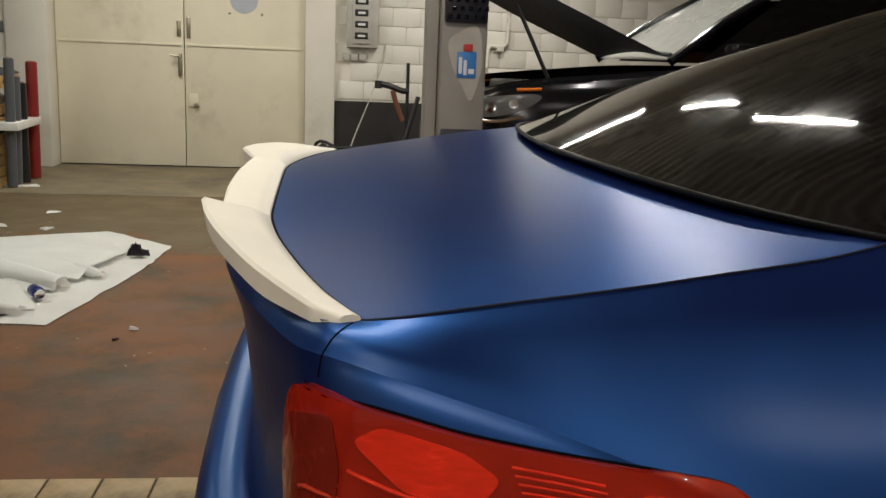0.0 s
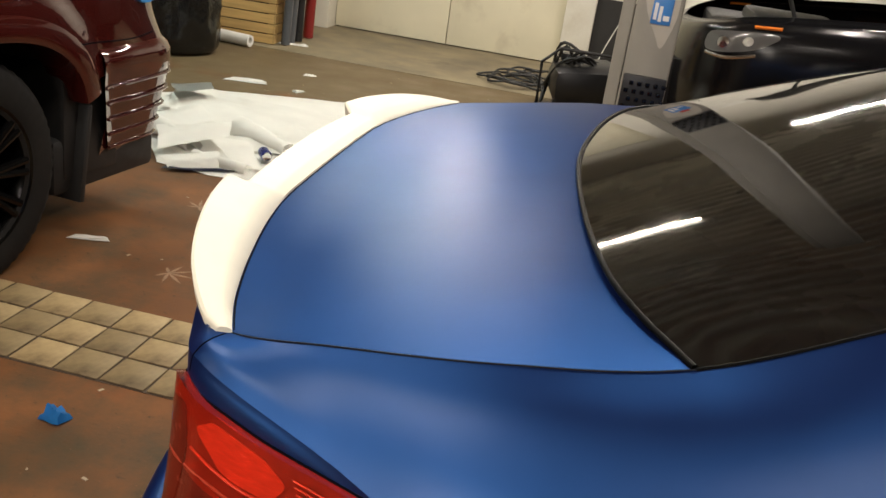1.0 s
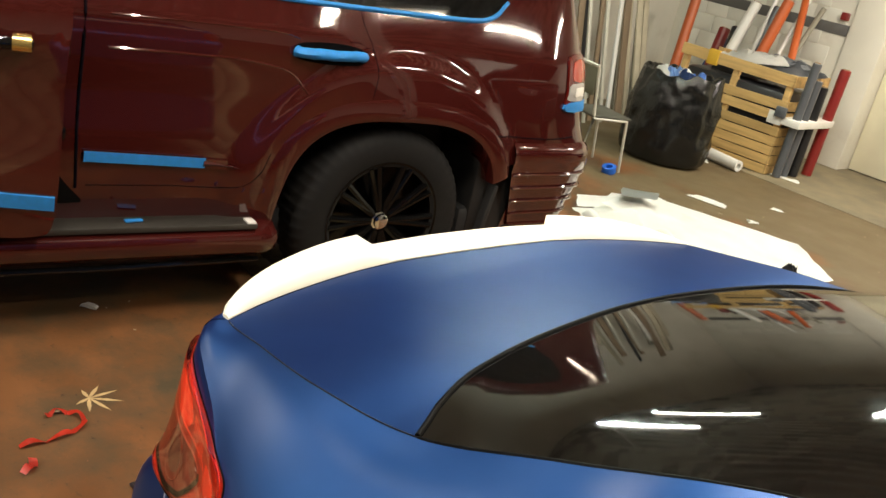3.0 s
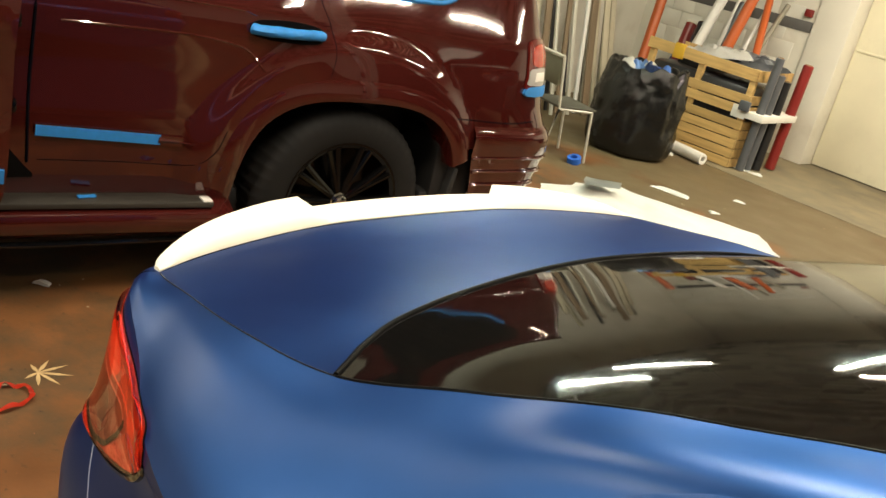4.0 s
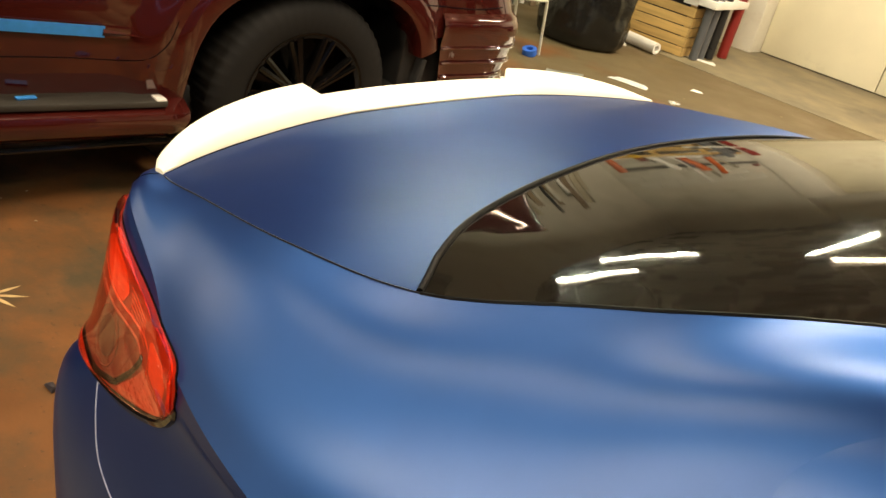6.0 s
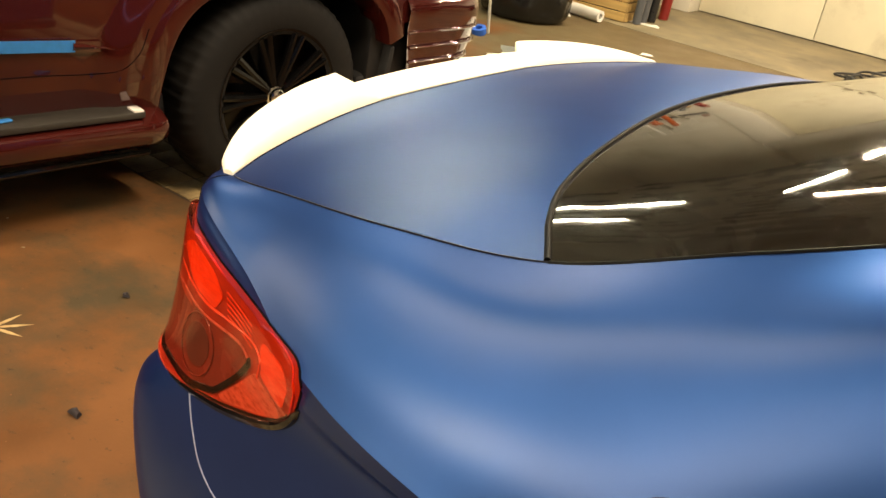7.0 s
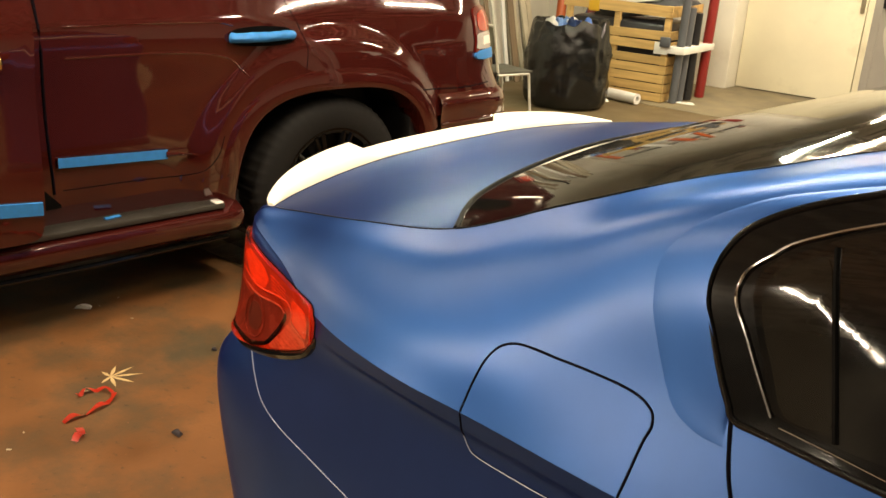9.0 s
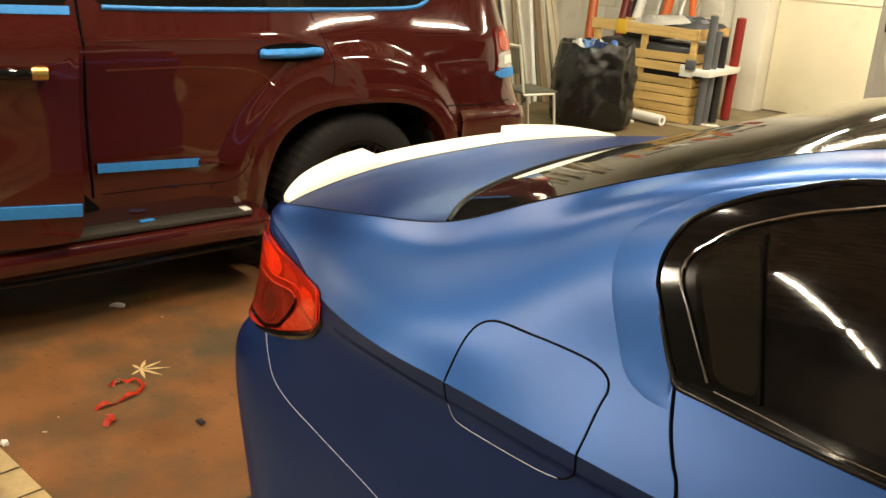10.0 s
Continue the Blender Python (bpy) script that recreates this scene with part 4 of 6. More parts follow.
GLASSLINE = [(-.50, 0, 1.43), (-.56, 0, 1.55), (-.52, 0, 1.68), (-.3, 0, 1.71), (.3, 0, 1.725), (1.0, 0, 1.72), (1.22, 0, 1.69), (1.26, 0, 1.5), (1.25, 0, 1.345), (.9, 0, 1.338), (.3, 0, 1.338), (-.25, 0, 1.345), (-.42, 0, 1.365)]
FGLASS = [(1.45, 0, 1.345), (1.45, 0, 1.55), (1.48, 0, 1.68), (1.7, 0, 1.66), (1.95, 0, 1.58), (2.15, 0, 1.40), (2.18, 0, 1.34), (1.8, 0, 1.34)]
for mk in both:
    vis = mk is mirror
    for cx, cz in ARCH:
        part("arch_flare", mk(flare(cx, cz)), MAROON, suv)
        part("arch_liner", mk(upper_half(spin([(.64, .035), (.62, .38), (.02, .40)], 40))), BLACK_MATT, suv).location = (cx, (.88 if vis else -.88) - (.0), cz)
    wn = part("side_window", mk(patch(ST, spline(GLASSLINE, 4, True), SIDE, 0.003, 7)), GLASS, suv, "dark rear side window edged with blue tape")
    part("window_tape", mk(tube([drop(ST, p, SIDE, 0.003) for p in spline([(1.25, 0, 1.335), (.9, 0, 1.328), (.3, 0, 1.328), (-.25, 0, 1.335), (-.42, 0, 1.358), (-.51, 0, 1.43)], 6)], 0.011, 6)), BLUE_TAPE, wn, "blue masking tape")
    part("door_gap", mk(line_on(ST, [(.34, 0, 1.72), (.272, 0, 1.33), (.205, 0, 1.18), (.18, 0, 1.08), (.19, 0, .98)], SIDE, 0.002, -.0005)), SEAM, suv)
    part("door_gap", mk(line_on(ST, [(1.345, 0, 1.70), (1.345, 0, 1.2), (1.345, 0, .8), (1.335, 0, .56)], SIDE, 0.006)), SEAM, suv)
    part("door_gap", mk(line_on(ST, [(1.30, 0, .570), (1.0, 0, .568), (.74, 0, .562), (.64, 0, .62), (.60, 0, .72)], SIDE, 0.002, -.0005)), SEAM, suv)
    part("flap_gap", mk(line_on(ST, [(-.45, 0, .845), (-.7, 0, .83), (-.9, 0, .825), (-1.06, 0, .835)], SIDE, 0.003)), SEAM, suv)
    part("waist_crease", mk(line_on(ST, [(1.26, 0, 1.207), (.9, 0, 1.21), (.62, 0, 1.205), (.54, 0, 1.19)], SIDE, 0.0045, -.001)), MAROON, suv)
    part("waist_crease", mk(line_on(ST, [(1.26, 0, 1.09), (.9, 0, 1.09), (.7, 0, 1.08), (.56, 0, 1.05), (.47, 0, .97)], SIDE, 0.006, -.003)), MAROON, suv)
    # door handle; its recess is a flush patch with the shade put into the colour
    rec = spline([(.565, 0, 1.14), (.535, 0, 1.172), (.40, 0, 1.184), (.27, 0, 1.172), (.228, 0, 1.14), (.27, 0, 1.107), (.40, 0, 1.098), (.535, 0, 1.110)], 5, True)
    cup = part("handle_recess_shade", mk(patch(ST, rec, SIDE, 0.0035, 5)), GASKET, suv, "flush dark patch for the shade in the handle recess")
    hp = [drop(ST, p, SIDE, o) for p, o in (((.555, 0, 1.141), .004), ((.53, 0, 1.139), .022), ((.40, 0, 1.138), .028), ((.275, 0, 1.138), .024), ((.247, 0, 1.139), .004))]
    bm = tube(spline([tuple(v) for v in hp], 5), 0.0215, 10)
    for v in bm.verts:  # loose wraps of tape
        v.co += Vector((0, .004, .003)) * noise.noise(v.co * 60)
    part("door_handle", mk(bm), BLUE_TAPE, cup, "door handle wrapped in blue masking tape")
    # side moulding, taped
    ml = part("side_moulding", mk(strip(ST, (1.32, 0, .688), (.77, 0, .662), .038, .012, thick=.014)), MAROON, suv)
    part("moulding_tip", mk(line_on(ST, [(.87, 0, .668), (.83, 0, .665), (.78, 0, .660), (.72, 0, .650)], SIDE, [.014 - .0007 * k for k in range(19)], .009)), MAROON, ml, "tapered glossy tip")
    part("moulding_tape", mk(strip(ST, (1.318, 0, .689), (.862, 0, .669), .040, .0145, thick=.003)), BLUE_TAPE, ml, "blue masking tape")
    # running board
    rb = bmesh.new()
    prof = [(.80, .42), (.86, .425), (.93, .405), (.975, .385), (.985, .36), (.975, .32), (.94, .285), (.88, .27), (.80, .27)]
    rows = []
    for x, k in ((.52, .55), (.535, .85), (.57, .97), (.62, 1), (1.2, 1), (1.9, 1), (2.2, 1), (2.26, .9), (2.29, .6)):
        rows.append([(x, -(.80 + (w - .80) * k), .345 + (z - .345) * (0.7 + .3 * k)) for w, z in prof])
    grid_bm(np.array(rows), flip=True, bm=rb)
    bmesh.ops.recalc_face_normals(rb, faces=rb.faces)
    board = part("running_board", mk(rb), MAROON, suv, "maroon side step with a dark tread")
    part("step_tread", mk(box((.63, -.958, .405), (2.15, -.79, .430), 0.006)), TREAD, board, "dark ribbed step tread")
    part("step_lamp", mk(box((.635, -.955, .424), (.675, -.90, .437), 0.004)), CLEAR_LENS, board, "small white step lamp")
    part("lower_rail", mk(tube([(.60, -.93, .262), (1.2, -.94, .258), (2.2, -.93, .262)], .012, 8)), BLACK_GLOSS, board)
    # tail lamp and bumper
    tl = part("tail_lamp", mk(patch(ST, spline([(-.90, -.80, 1.225), (-1.06, -.8, 1.235), (-1.12, -.78, 1.16), (-1.145, -.8, 1.05), (-1.155, -.82, .985), (-.915, -.83, .985), (-.905, -.83, 1.06), (-.895, -.82, 1.14)], 3, True), (.55, .83, 0), .010, 4)), RED_DARK, suv, "dark red tail lamp")
    clear = part("clear_lens", mk(patch(ST, spline([(-.912, -.8, 1.098), (-1.10, -.8, 1.098), (-1.12, -.8, 1.05), (-1.128, -.82, 1.018), (-.92, -.83, 1.018), (-.912, -.83, 1.05)], 3, True), (.55, .83, 0), .014, 3)), plain("grey_clear_lens", (.42, .41, .39), .06, coat=.8) if vis else CLEAR_LENS, tl, "clear reversing lens")
    part("lens_square", mk(patch(ST, [(-.955, -.8, 1.082), (-1.05, -.8, 1.082), (-1.058, -.8, 1.036), (-.960, -.82, 1.036)], (.55, .83, 0), .0165, 3)), CLEAR_LENS, clear, "bright inner reflector")
    part("red_lens", mk(patch(ST, spline([(-.93, -.8, 1.20), (-1.05, -.8, 1.21), (-1.09, -.8, 1.16), (-1.10, -.8, 1.115), (-.925, -.8, 1.115)], 3, True), (.55, .83, 0), .0135, 3)), RED_BRIGHT, tl, "bright red upper lens")
    part("lamp_tape", mk(patch(ST, spline([(-.905, -.8, 1.008), (-1.158, -.8, 1.008), (-1.165, -.82, .965), (-.91, -.83, .965)], 3, True), (.55, .83, 0), .016, 3)), BLUE_TAPE, tl, "blue masking tape")
    def bx(z, u):
        """Along the bumper: its slanted front end to its rear corner."""
        x0 = -.655 - max(0, .645 - z) * .42
        return x0 + (-1.24 - x0) * u

    def on_bumper(x, z, o):
        return drop(ST, (x, -.9 + max(0, -x - 1.05) * .9, z), (0, 1, 0) if x > -1.10 else (.55, .83, 0), o)

    bumper = part("rear_bumper", mk(grid_bm(np.array([[on_bumper(bx(z, u), z, o) for z, o in ((.81, -.004), (.795, .004), (.775, .018), (.745, .024), (.705, .018), (.665, .011), (.35, .010), (.31, -.01), (.27, -.06))] for u in np.linspace(0, 1, 22)]))), MAROON, suv, "maroon bumper corner with moulded ridges")
    for z in (.643, .570, .497, .424, .36):
        part("bumper_ridge", mk(tube([on_bumper(bx(z, u), z, .0125) for u in np.linspace(.02, .96, 16)], .0065, 6)), MAROON, bumper)
    part("inner_shield", mk(box((-.86, -.87, .26), (-.52, -.55, .74), .02)), BLACK_MATT, suv)
    part("mud_flap", mk(box((-.55, -.92, .25), (-.52, -.60, .66), .008, pose(0, 0, 0, 0, -8, 0))), BLACK_MATT, suv, "black rubber mud flap")
    part("bumper_base", mk(box((-1.14, -.86, .20), (-.47, -.3, .44), .03)), BLACK_MATT, suv)
# front door, ajar
HINGE = Vector((2.36, .88, 0))
swing = Matrix.Translation(HINGE) @ Matrix.Rotation(radians(-11), 4, "Z") @ Matrix.Translation(-HINGE)
panel = [(1.42, 0, 1.33), (1.42, 0, 1.0), (1.42, 0, .7), (1.43, 0, .50), (1.48, 0, .44), (1.7, 0, .43), (2.1, 0, .44), (2.3, 0, .50), (2.33, 0, .8), (2.33, 0, 1.1), (2.31, 0, 1.31), (2.0, 0, 1.335), (1.6, 0, 1.335)]


def swung(bm):
    mirror(bm)
    bmesh.ops.transform(bm, matrix=swing, verts=bm.verts)
    return bm


# the shell is not cut here: a dark sheet gives the doorway its shade
jamb = part("door_opening_shade", mirror(patch(ST, [(1.31, 0, 1.70), (1.31, 0, .50), (2.3, 0, .48), (2.34, 0, 1.25), (2.0, 0, 1.64)], SIDE, 0.004, 4)), GASKET, suv, "dark sheet for the shade in the open doorway")
fd = part("front_door", swung(patch(ST, spline(panel, 4, True), SIDE, .012, 8, lip=.07)), MAROON, suv, "maroon front door standing ajar")
part("door_glass", swung(patch(ST, spline(FGLASS, 4, True), SIDE, .006, 5, lip=.01)), GLASS, fd)
part("sash_tape", swung(strip(ST, (1.425, 0, 1.335), (2.2, 0, 1.335), .03, .016)), BLUE_TAPE, fd, "blue masking tape")
part("moulding_tape", swung(strip(ST, (1.43, 0, .575), (2.25, 0, .605), .05, .022, thick=.012)), BLUE_TAPE, fd, "blue masking tape")
part("front_handle", swung(tube([drop(ST, p, SIDE, o) for p, o in (((1.53, 0, 1.12), .015), ((1.56, 0, 1.12), .04), ((1.66, 0, 1.12), .045), ((1.78, 0, 1.12), .02))], .02, 10)), BLACK_GLOSS, fd)
GOLD = plain("yellowed_chrome", (.75, .55, .18), .25, .9)
part("handle_end", swung(tube([drop(ST, p, SIDE, .04) for p in ((1.525, 0, 1.12), (1.58, 0, 1.12))], .026, 10)), GOLD, fd, "gold-coloured handle end cap")
for z in (.75, 1.05):
    part("door_latch", box((1.385, .878, z), (1.402, .905, z + .045), .005), BLACK_GLOSS, jamb)
for cx in (0.0, 2.78):
    for s in (1, -1):
        w = wheel(cx, s * .79, .435, .27, .285, suv, 10)
        w.location.z = .40
        for v in w.data.vertices:  # the tyre stands flat on the floor
            v.co.z = max(v.co.z, -.40)
solo("blue_scrap", box((-.035, -.012, 0), (.035, .012, .008), .003), BLUE_TAPE, "curled scrap of blue tape on the car step", "scrap", suv.matrix_world @ pose(1.12, .90, .431, 0, 0, 8))
part("underbody", box((-1.0, -.75, .25), (3.4, .75, .42), .05), BLACK_MATT, suv)

# ---- black car under repair ----
CAR_BLACK = plain("black_car_paint", (.006, .006, .007), .16)
CAR_BLACK.node_tree.nodes["Principled BSDF"].inputs["Specular IOR Level"].default_value = 0.35
HEADLAMP = plain("headlamp_glass", (.10, .10, .10), .08, coat=.6)
bc = thing("black_car", "black car with its bonnet propped open", "car")


def bst(x, *rows):
    return [(x + dx, y, z) for dx, y, z in rows]


BS = [
    bst(.66, (.0, 4.65, 1.08), (-.06, 4.65, 1.02), (-.08, 4.65, .80), (-.06, 4.65, .45)),
    bst(.70, (.02, 4.25, 1.10), (-.04, 4.22, 1.04), (-.06, 4.2, .80), (-.04, 4.22, .45)),
    bst(.80, (.05, 3.95, 1.14), (.0, 3.86, 1.08), (.0, 3.83, .82), (.0, 3.86, .45)),
    bst(1.05, (.0, 3.88, 1.19), (.0, 3.76, 1.13), (.0, 3.72, .85), (.0, 3.76, .45)),
    bst(1.6, (.0, 3.86, 1.25), (.0, 3.72, 1.18), (.0, 3.68, .88), (.0, 3.74, .42)),
    bst(2.2, (.0, 3.86, 1.30), (.0, 3.72, 1.22), (.0, 3.68, .88), (.0, 3.74, .42)),
    bst(3.4, (.0, 3.84, 1.32), (.0, 3.73, 1.24), (.0, 3.68, .88), (.0, 3.74, .42)),
    bst(4.9, (.0, 3.9, 1.30), (.0, 3.80, 1.22), (.0, 3.74, .88), (.0, 3.8, .42)),
]
bg = loft(BS, 8, 6)
BT = tree_of(bg)


def across(bm):
    """The far half of the black car."""
    bmesh.ops.scale(bm, vec=(1, -1, 1), verts=bm.verts)
    bmesh.ops.translate(bm, vec=(0, 9.3, 0), verts=bm.verts)
    bmesh.ops.reverse_faces(bm, faces=bm.faces)
    return bm


for f in (lambda b: b, across):
    part("wing_panel", f(without_arches(grid_bm(bg), ((1.62, .40), (4.2, .40)), .36)), CAR_BLACK, bc)
    hl = part("headlamp", f(patch(BT, spline([(.80, 3.9, 1.07), (.95, 3.85, 1.10), (1.12, 3.8, 1.115), (1.16, 3.8, 1.09), (1.05, 3.8, 1.02), (.90, 3.85, .98), (.79, 3.9, .98)], 4, True), (.35, .93, 0), .006, 5)), HEADLAMP, bc, "dark headlamp with an orange marker")
    part("marker_lamp", f(line_on(BT, [(1.0, 3.8, 1.135), (1.07, 3.8, 1.14), (1.14, 3.78, 1.145)], SIDE, .011, .004)), plain("amber_lens", (.8, .22, .03), .15, coat=.5), hl, "amber marker lamp")
    part("lamp_rim", f(line_on(BT, [(.80, 3.9, .96), (.92, 3.85, .955), (1.06, 3.8, .99)], (.35, .93, 0), .010, .004)), CHROME, hl)
    part("reflector", f(patch(BT, [(.88 + .035 * math.cos(a), 3.85, 1.03 + .03 * math.sin(a)) for a in np.linspace(0, math.tau, 13)[:-1]], (.35, .93, 0), .008, 3)), CHROME, hl)
    part("reflector", f(patch(BT, [(1.0 + .03 * math.cos(a), 3.8, 1.055 + .025 * math.sin(a)) for a in np.linspace(0, math.tau, 13)[:-1]], (.35, .93, 0), .008, 3)), CHROME, hl)
    part("door_gap", f(line_on(BT, [(2.3, 0, 1.2), (2.28, 0, .9), (2.25, 0, .5)], SIDE, .004)), SEAM, bc)
part("engine_bay", box((.82, 3.92, .75), (1.95, 5.38, 1.10), .03), BLACK_MATT, bc, "dark engine bay")
part("engine_block", box((1.05, 4.2, 1.05), (1.6, 5.1, 1.17), .03), BLACK_MATT, bc)
part("front_grille", box((.56, 4.2, .5), (.66, 5.1, .85), .02), BLACK_MATT, bc)
tilt = Matrix.Translation((1.95, 0, 1.345)) @ Matrix.Rotation(radians(23), 4, "Y") @ Matrix.Translation((-1.95, 0, -1.345))
hood = loft([[(x, y, 1.345 + .05 * (1 - ((y - 4.65) / .78) ** 2) - (.10 if x < .8 else 0)) for x in (1.95, 1.6, 1.2, .85, .72)] for y in (3.87, 4.1, 4.65, 5.2, 5.43)], 5, 5)
bm = bmesh.new()
grid_bm(hood, bm=bm)
r = bmesh.ops.solidify(bm, geom=bm.faces[:], thickness=.035)
bmesh.ops.transform(bm, matrix=tilt, verts=bm.verts)
bmesh.ops.recalc_face_normals(bm, faces=bm.faces)
part("bonnet", bm, BLACK_MATT, bc, "open black bonnet")
part("bonnet_stay", tube([(1.21, 3.9, 1.20), (1.0, 3.92, 1.62)], .012, 8), BLACK_MATT, bc)
sc = loft([[(1.95, y, 1.34), (2.25, y + (4.65 - y) * .06, 1.56), (2.65, y + (4.65 - y) * .14, 1.80)] for y in (3.87, 4.25, 4.65, 5.05, 5.43)], 5, 6)
# opaque pale grey: the bright reflection on the glass is put into the colour
PALE_SCREEN = plain("windscreen_painted_reflection", (.42, .44, .41), .12, coat=.5)
part("windscreen", grid_bm(sc), PALE_SCREEN, bc, "windscreen with a pale wall reflection put into its colour")
for y0, y1 in ((3.86, 3.98), (5.44, 5.32)):
    part("windscreen_pillar", tube([(1.93, y0, 1.33), (2.25, (y0 * .5 + y1 * .5), 1.57), (2.66, y1, 1.81)], .028, 8), CAR_BLACK, bc)
part("wiper", tube([(1.98, 4.0, 1.375), (2.02, 4.6, 1.40)], .012, 6), BLACK_MATT, bc)
rf = loft([[(2.65, y, 1.80 + .03 * (1 - ((y - 4.65) / .67) ** 2)), (3.4, y, 1.86), (4.3, y, 1.78), (4.9, y, 1.32)] for y in (3.98, 4.3, 4.65, 5.0, 5.32)], 5, 6)
part("roof", grid_bm(rf), CAR_BLACK, bc)
for y, y1 in ((3.86, 3.99), (5.44, 5.31)):
    part("side_window", grid_bm(np.array([[(2.1, y, 1.33), (2.7, y1, 1.78)], [(3.4, y, 1.34), (3.4, y1, 1.83)], [(4.6, y, 1.32), (4.3, y1, 1.74)]])), GLASS, bc)
part("mirror", box((2.22, 3.60, 1.32), (2.36, 3.80, 1.45), .03), CAR_BLACK, bc)
for cx in (1.62, 4.2):
    for y in (3.86, 5.44):
        w = wheel(cx, 1 if y > 4.6 else -1, .34, .24, .23, bc, 7)
        w.location.y = y

# ---- lift post ----
POST = material("worn_grey_post_paint", (.30, .285, .245), .55, spread=.12, scale=5, other=(.14, .11, .08), mix_scale=4, mix_lo=.6, mix_hi=.8)
PAD = material("black_rubber_pad", (.014, .014, .015), .4, spread=.2, scale=20)
post = thing("lift_post", "grey painted steel lift post with black studded pads", "car lift", pose(.44, 2.05, 0))
part("column", box((-.085, -.08, .01), (.085, .14, 3.1), .012), POST, post)
part("flange", box((-.135, .0, .01), (-.088, .10, 3.1), .006), POST, post)
part("base_plate", box((-.25, -.2, 0), (.25, .3, .014), .004), POST, post)
stain = material("white_spill", (.44, .41, .35), .6, spread=.1, scale=12)
for z0, z1 in ((.905, 1.045), (1.435, 1.60)):
    pad = part("pad", box((-.078, -.098, z0), (.082, -.081, z1), .006), PAD, post, "black studded rubber pad")
    stud = bmesh.new()
    for i in range(5):
        for j in range(int((z1 - z0) / .03)):
            x = -.06 + i * .03 + (.015 if j % 2 else 0)
            if x < .078:
                add_box(stud, (x - .008, -.104, z0 + .02 + j * .03 - .008), (x + .008, -.0985, z0 + .02 + j * .03 + .008), .002, None)
    part("studs", stud, BLACK_GLOSS, pad)
lab = part("sticker", box((-.025, -.0835, 1.235), (.047, -.0805, 1.33), .003), plain("blue_sticker", (.06, .22, .55), .35), post, "blue and white product sticker with a red cap")
part("sticker_cap", box((-.003, -.084, 1.332), (.032, -.0805, 1.358), .003), plain("red_sticker", (.55, .05, .04), .4), lab)
WHITE = plain("white_print", (.75, .75, .74), .5)
for x0, z0, x1, z1 in ((-.018, 1.25, -.006, 1.31), (.000, 1.245, .012, 1.30), (.018, 1.25, .040, 1.268)):
    part("print_bar", box((x0, -.0845, z0), (x1, -.0836, z1)), WHITE, lab, smooth=False)
part("worn_patch", patch(tree_of(np.array([[(-.3, -.08, .9), (-.3, -.08, 1.6)], [(.3, -.08, .9), (.3, -.08, 1.6)]])), spline([(-.06, 0, 1.36), (-.02, 0, 1.40), (.05, 0, 1.42), (.07, 0, 1.30), (.055, 0, 1.21), (.03, 0, 1.15), (.0, 0, 1.20), (-.04, 0, 1.27)], 4, True), SIDE, .0012, 3, lip=None), stain, post, "pale spill on the paint")

# ---- wall fittings ----
GREYBOX = material("grey_switch_box", (.42, .41, .36), .5, spread=.08, scale=8)
sb = thing("switch_box", "grey wall switch box with a dark window of breakers", "switch box", pose(.22, YN, 1.62))
part("case", box((-.17, -.12, -.26), (.17, -.001, .30), .012), GREYBOX, sb)
part("frame", box((-.11, -.135, -.22), (.09, -.1205, .26), .006), GREYBOX, sb)
for z in (-.17, -.05, .07, .19):
    part("breaker", box((-.08, -.139, z), (.06, -.1355, z + .07), .003), BLACK_MATT, sb)
    part("breaker_lever", box((-.05, -.148, z + .02), (.03, -.1395, z + .045), .002), fix, sb)
so = thing("socket_strip", "row of three white wall sockets", "socket", pose(.14, YN, 1.26))
for k in (-.09, 0, .09):
    part("socket", box((k - .04, -.05, -.04), (k + .04, -.001, .04), .008), GREYBOX, so)
pipe = thing("wall_pipe", "white painted pipe with a bracket on the block wall", "pipe")
part("pipe_run", tube(spline([(1.82, YN - .06, 2.4), (1.82, YN - .06, 1.6), (1.80, YN - .06, 1.46), (1.72, YN - .06, 1.43), (1.62, YN - .06, 1.42), (1.60, YN - .06, 1.2)], 6), .022, 10), WALL, pipe)
part("bracket", box((1.70, YN - .08, 1.38), (1.78, YN - .001, 1.45), .006), WALL, pipe)
cord = solo("hanging_cord", tube(spline([(.48, YN - .03, 1.41), (.45, YN - .1, 1.2), (.30, YN - .3, .8), (.12, YN - .5, .35), (.02, YN - .7, .02)], 8), .007, 6), GREYBOX, "thin grey cord hanging from the wall to the floor", "cable")
st_ = thing("spray_stand", "black stand holding a spray gun by the wall", "tool stand", pose(.70, 8.25, 0))
part("stand_rod", tube([(0, 0, 0), (0, 0, 1.22)], .018, 8), BLACK_MATT, st_)
part("stand_foot", box((-.16, -.16, 0), (.16, .16, .03), .01), BLACK_MATT, st_)
part("gun_handle", tube([(-.05, -.05, .62), (-.12, -.06, .80), (-.16, -.07, .93)], .028, 8), plain("rust_brown", (.16, .06, .03), .6), st_, "rusty brown gun handle")
part("gun_body", tube([(-.30, -.07, 1.0), (-.2, -.07, .98), (-.05, -.06, .93), (.0, -.03, .93)], .032, 8), BLACK_MATT, st_)
part("gun_nozzle", tube([(-.31, -.07, 1.03), (-.31, -.07, .95)], .04, 10), BLACK_MATT, st_)
DARK_METAL = plain("dark_greasy_metal", (.03, .03, .032), .35, .6)
jack = thing("trolley_jack", "black greasy trolley jack and hoses by the post", "jack", pose(.12, 6.45, 0))
part("side_plate", box((-.30, -.22, .05), (.34, -.17, .30), .02), DARK_METAL, jack)
part("side_plate", box((-.30, .17, .05), (.34, .22, .30), .02), DARK_METAL, jack)
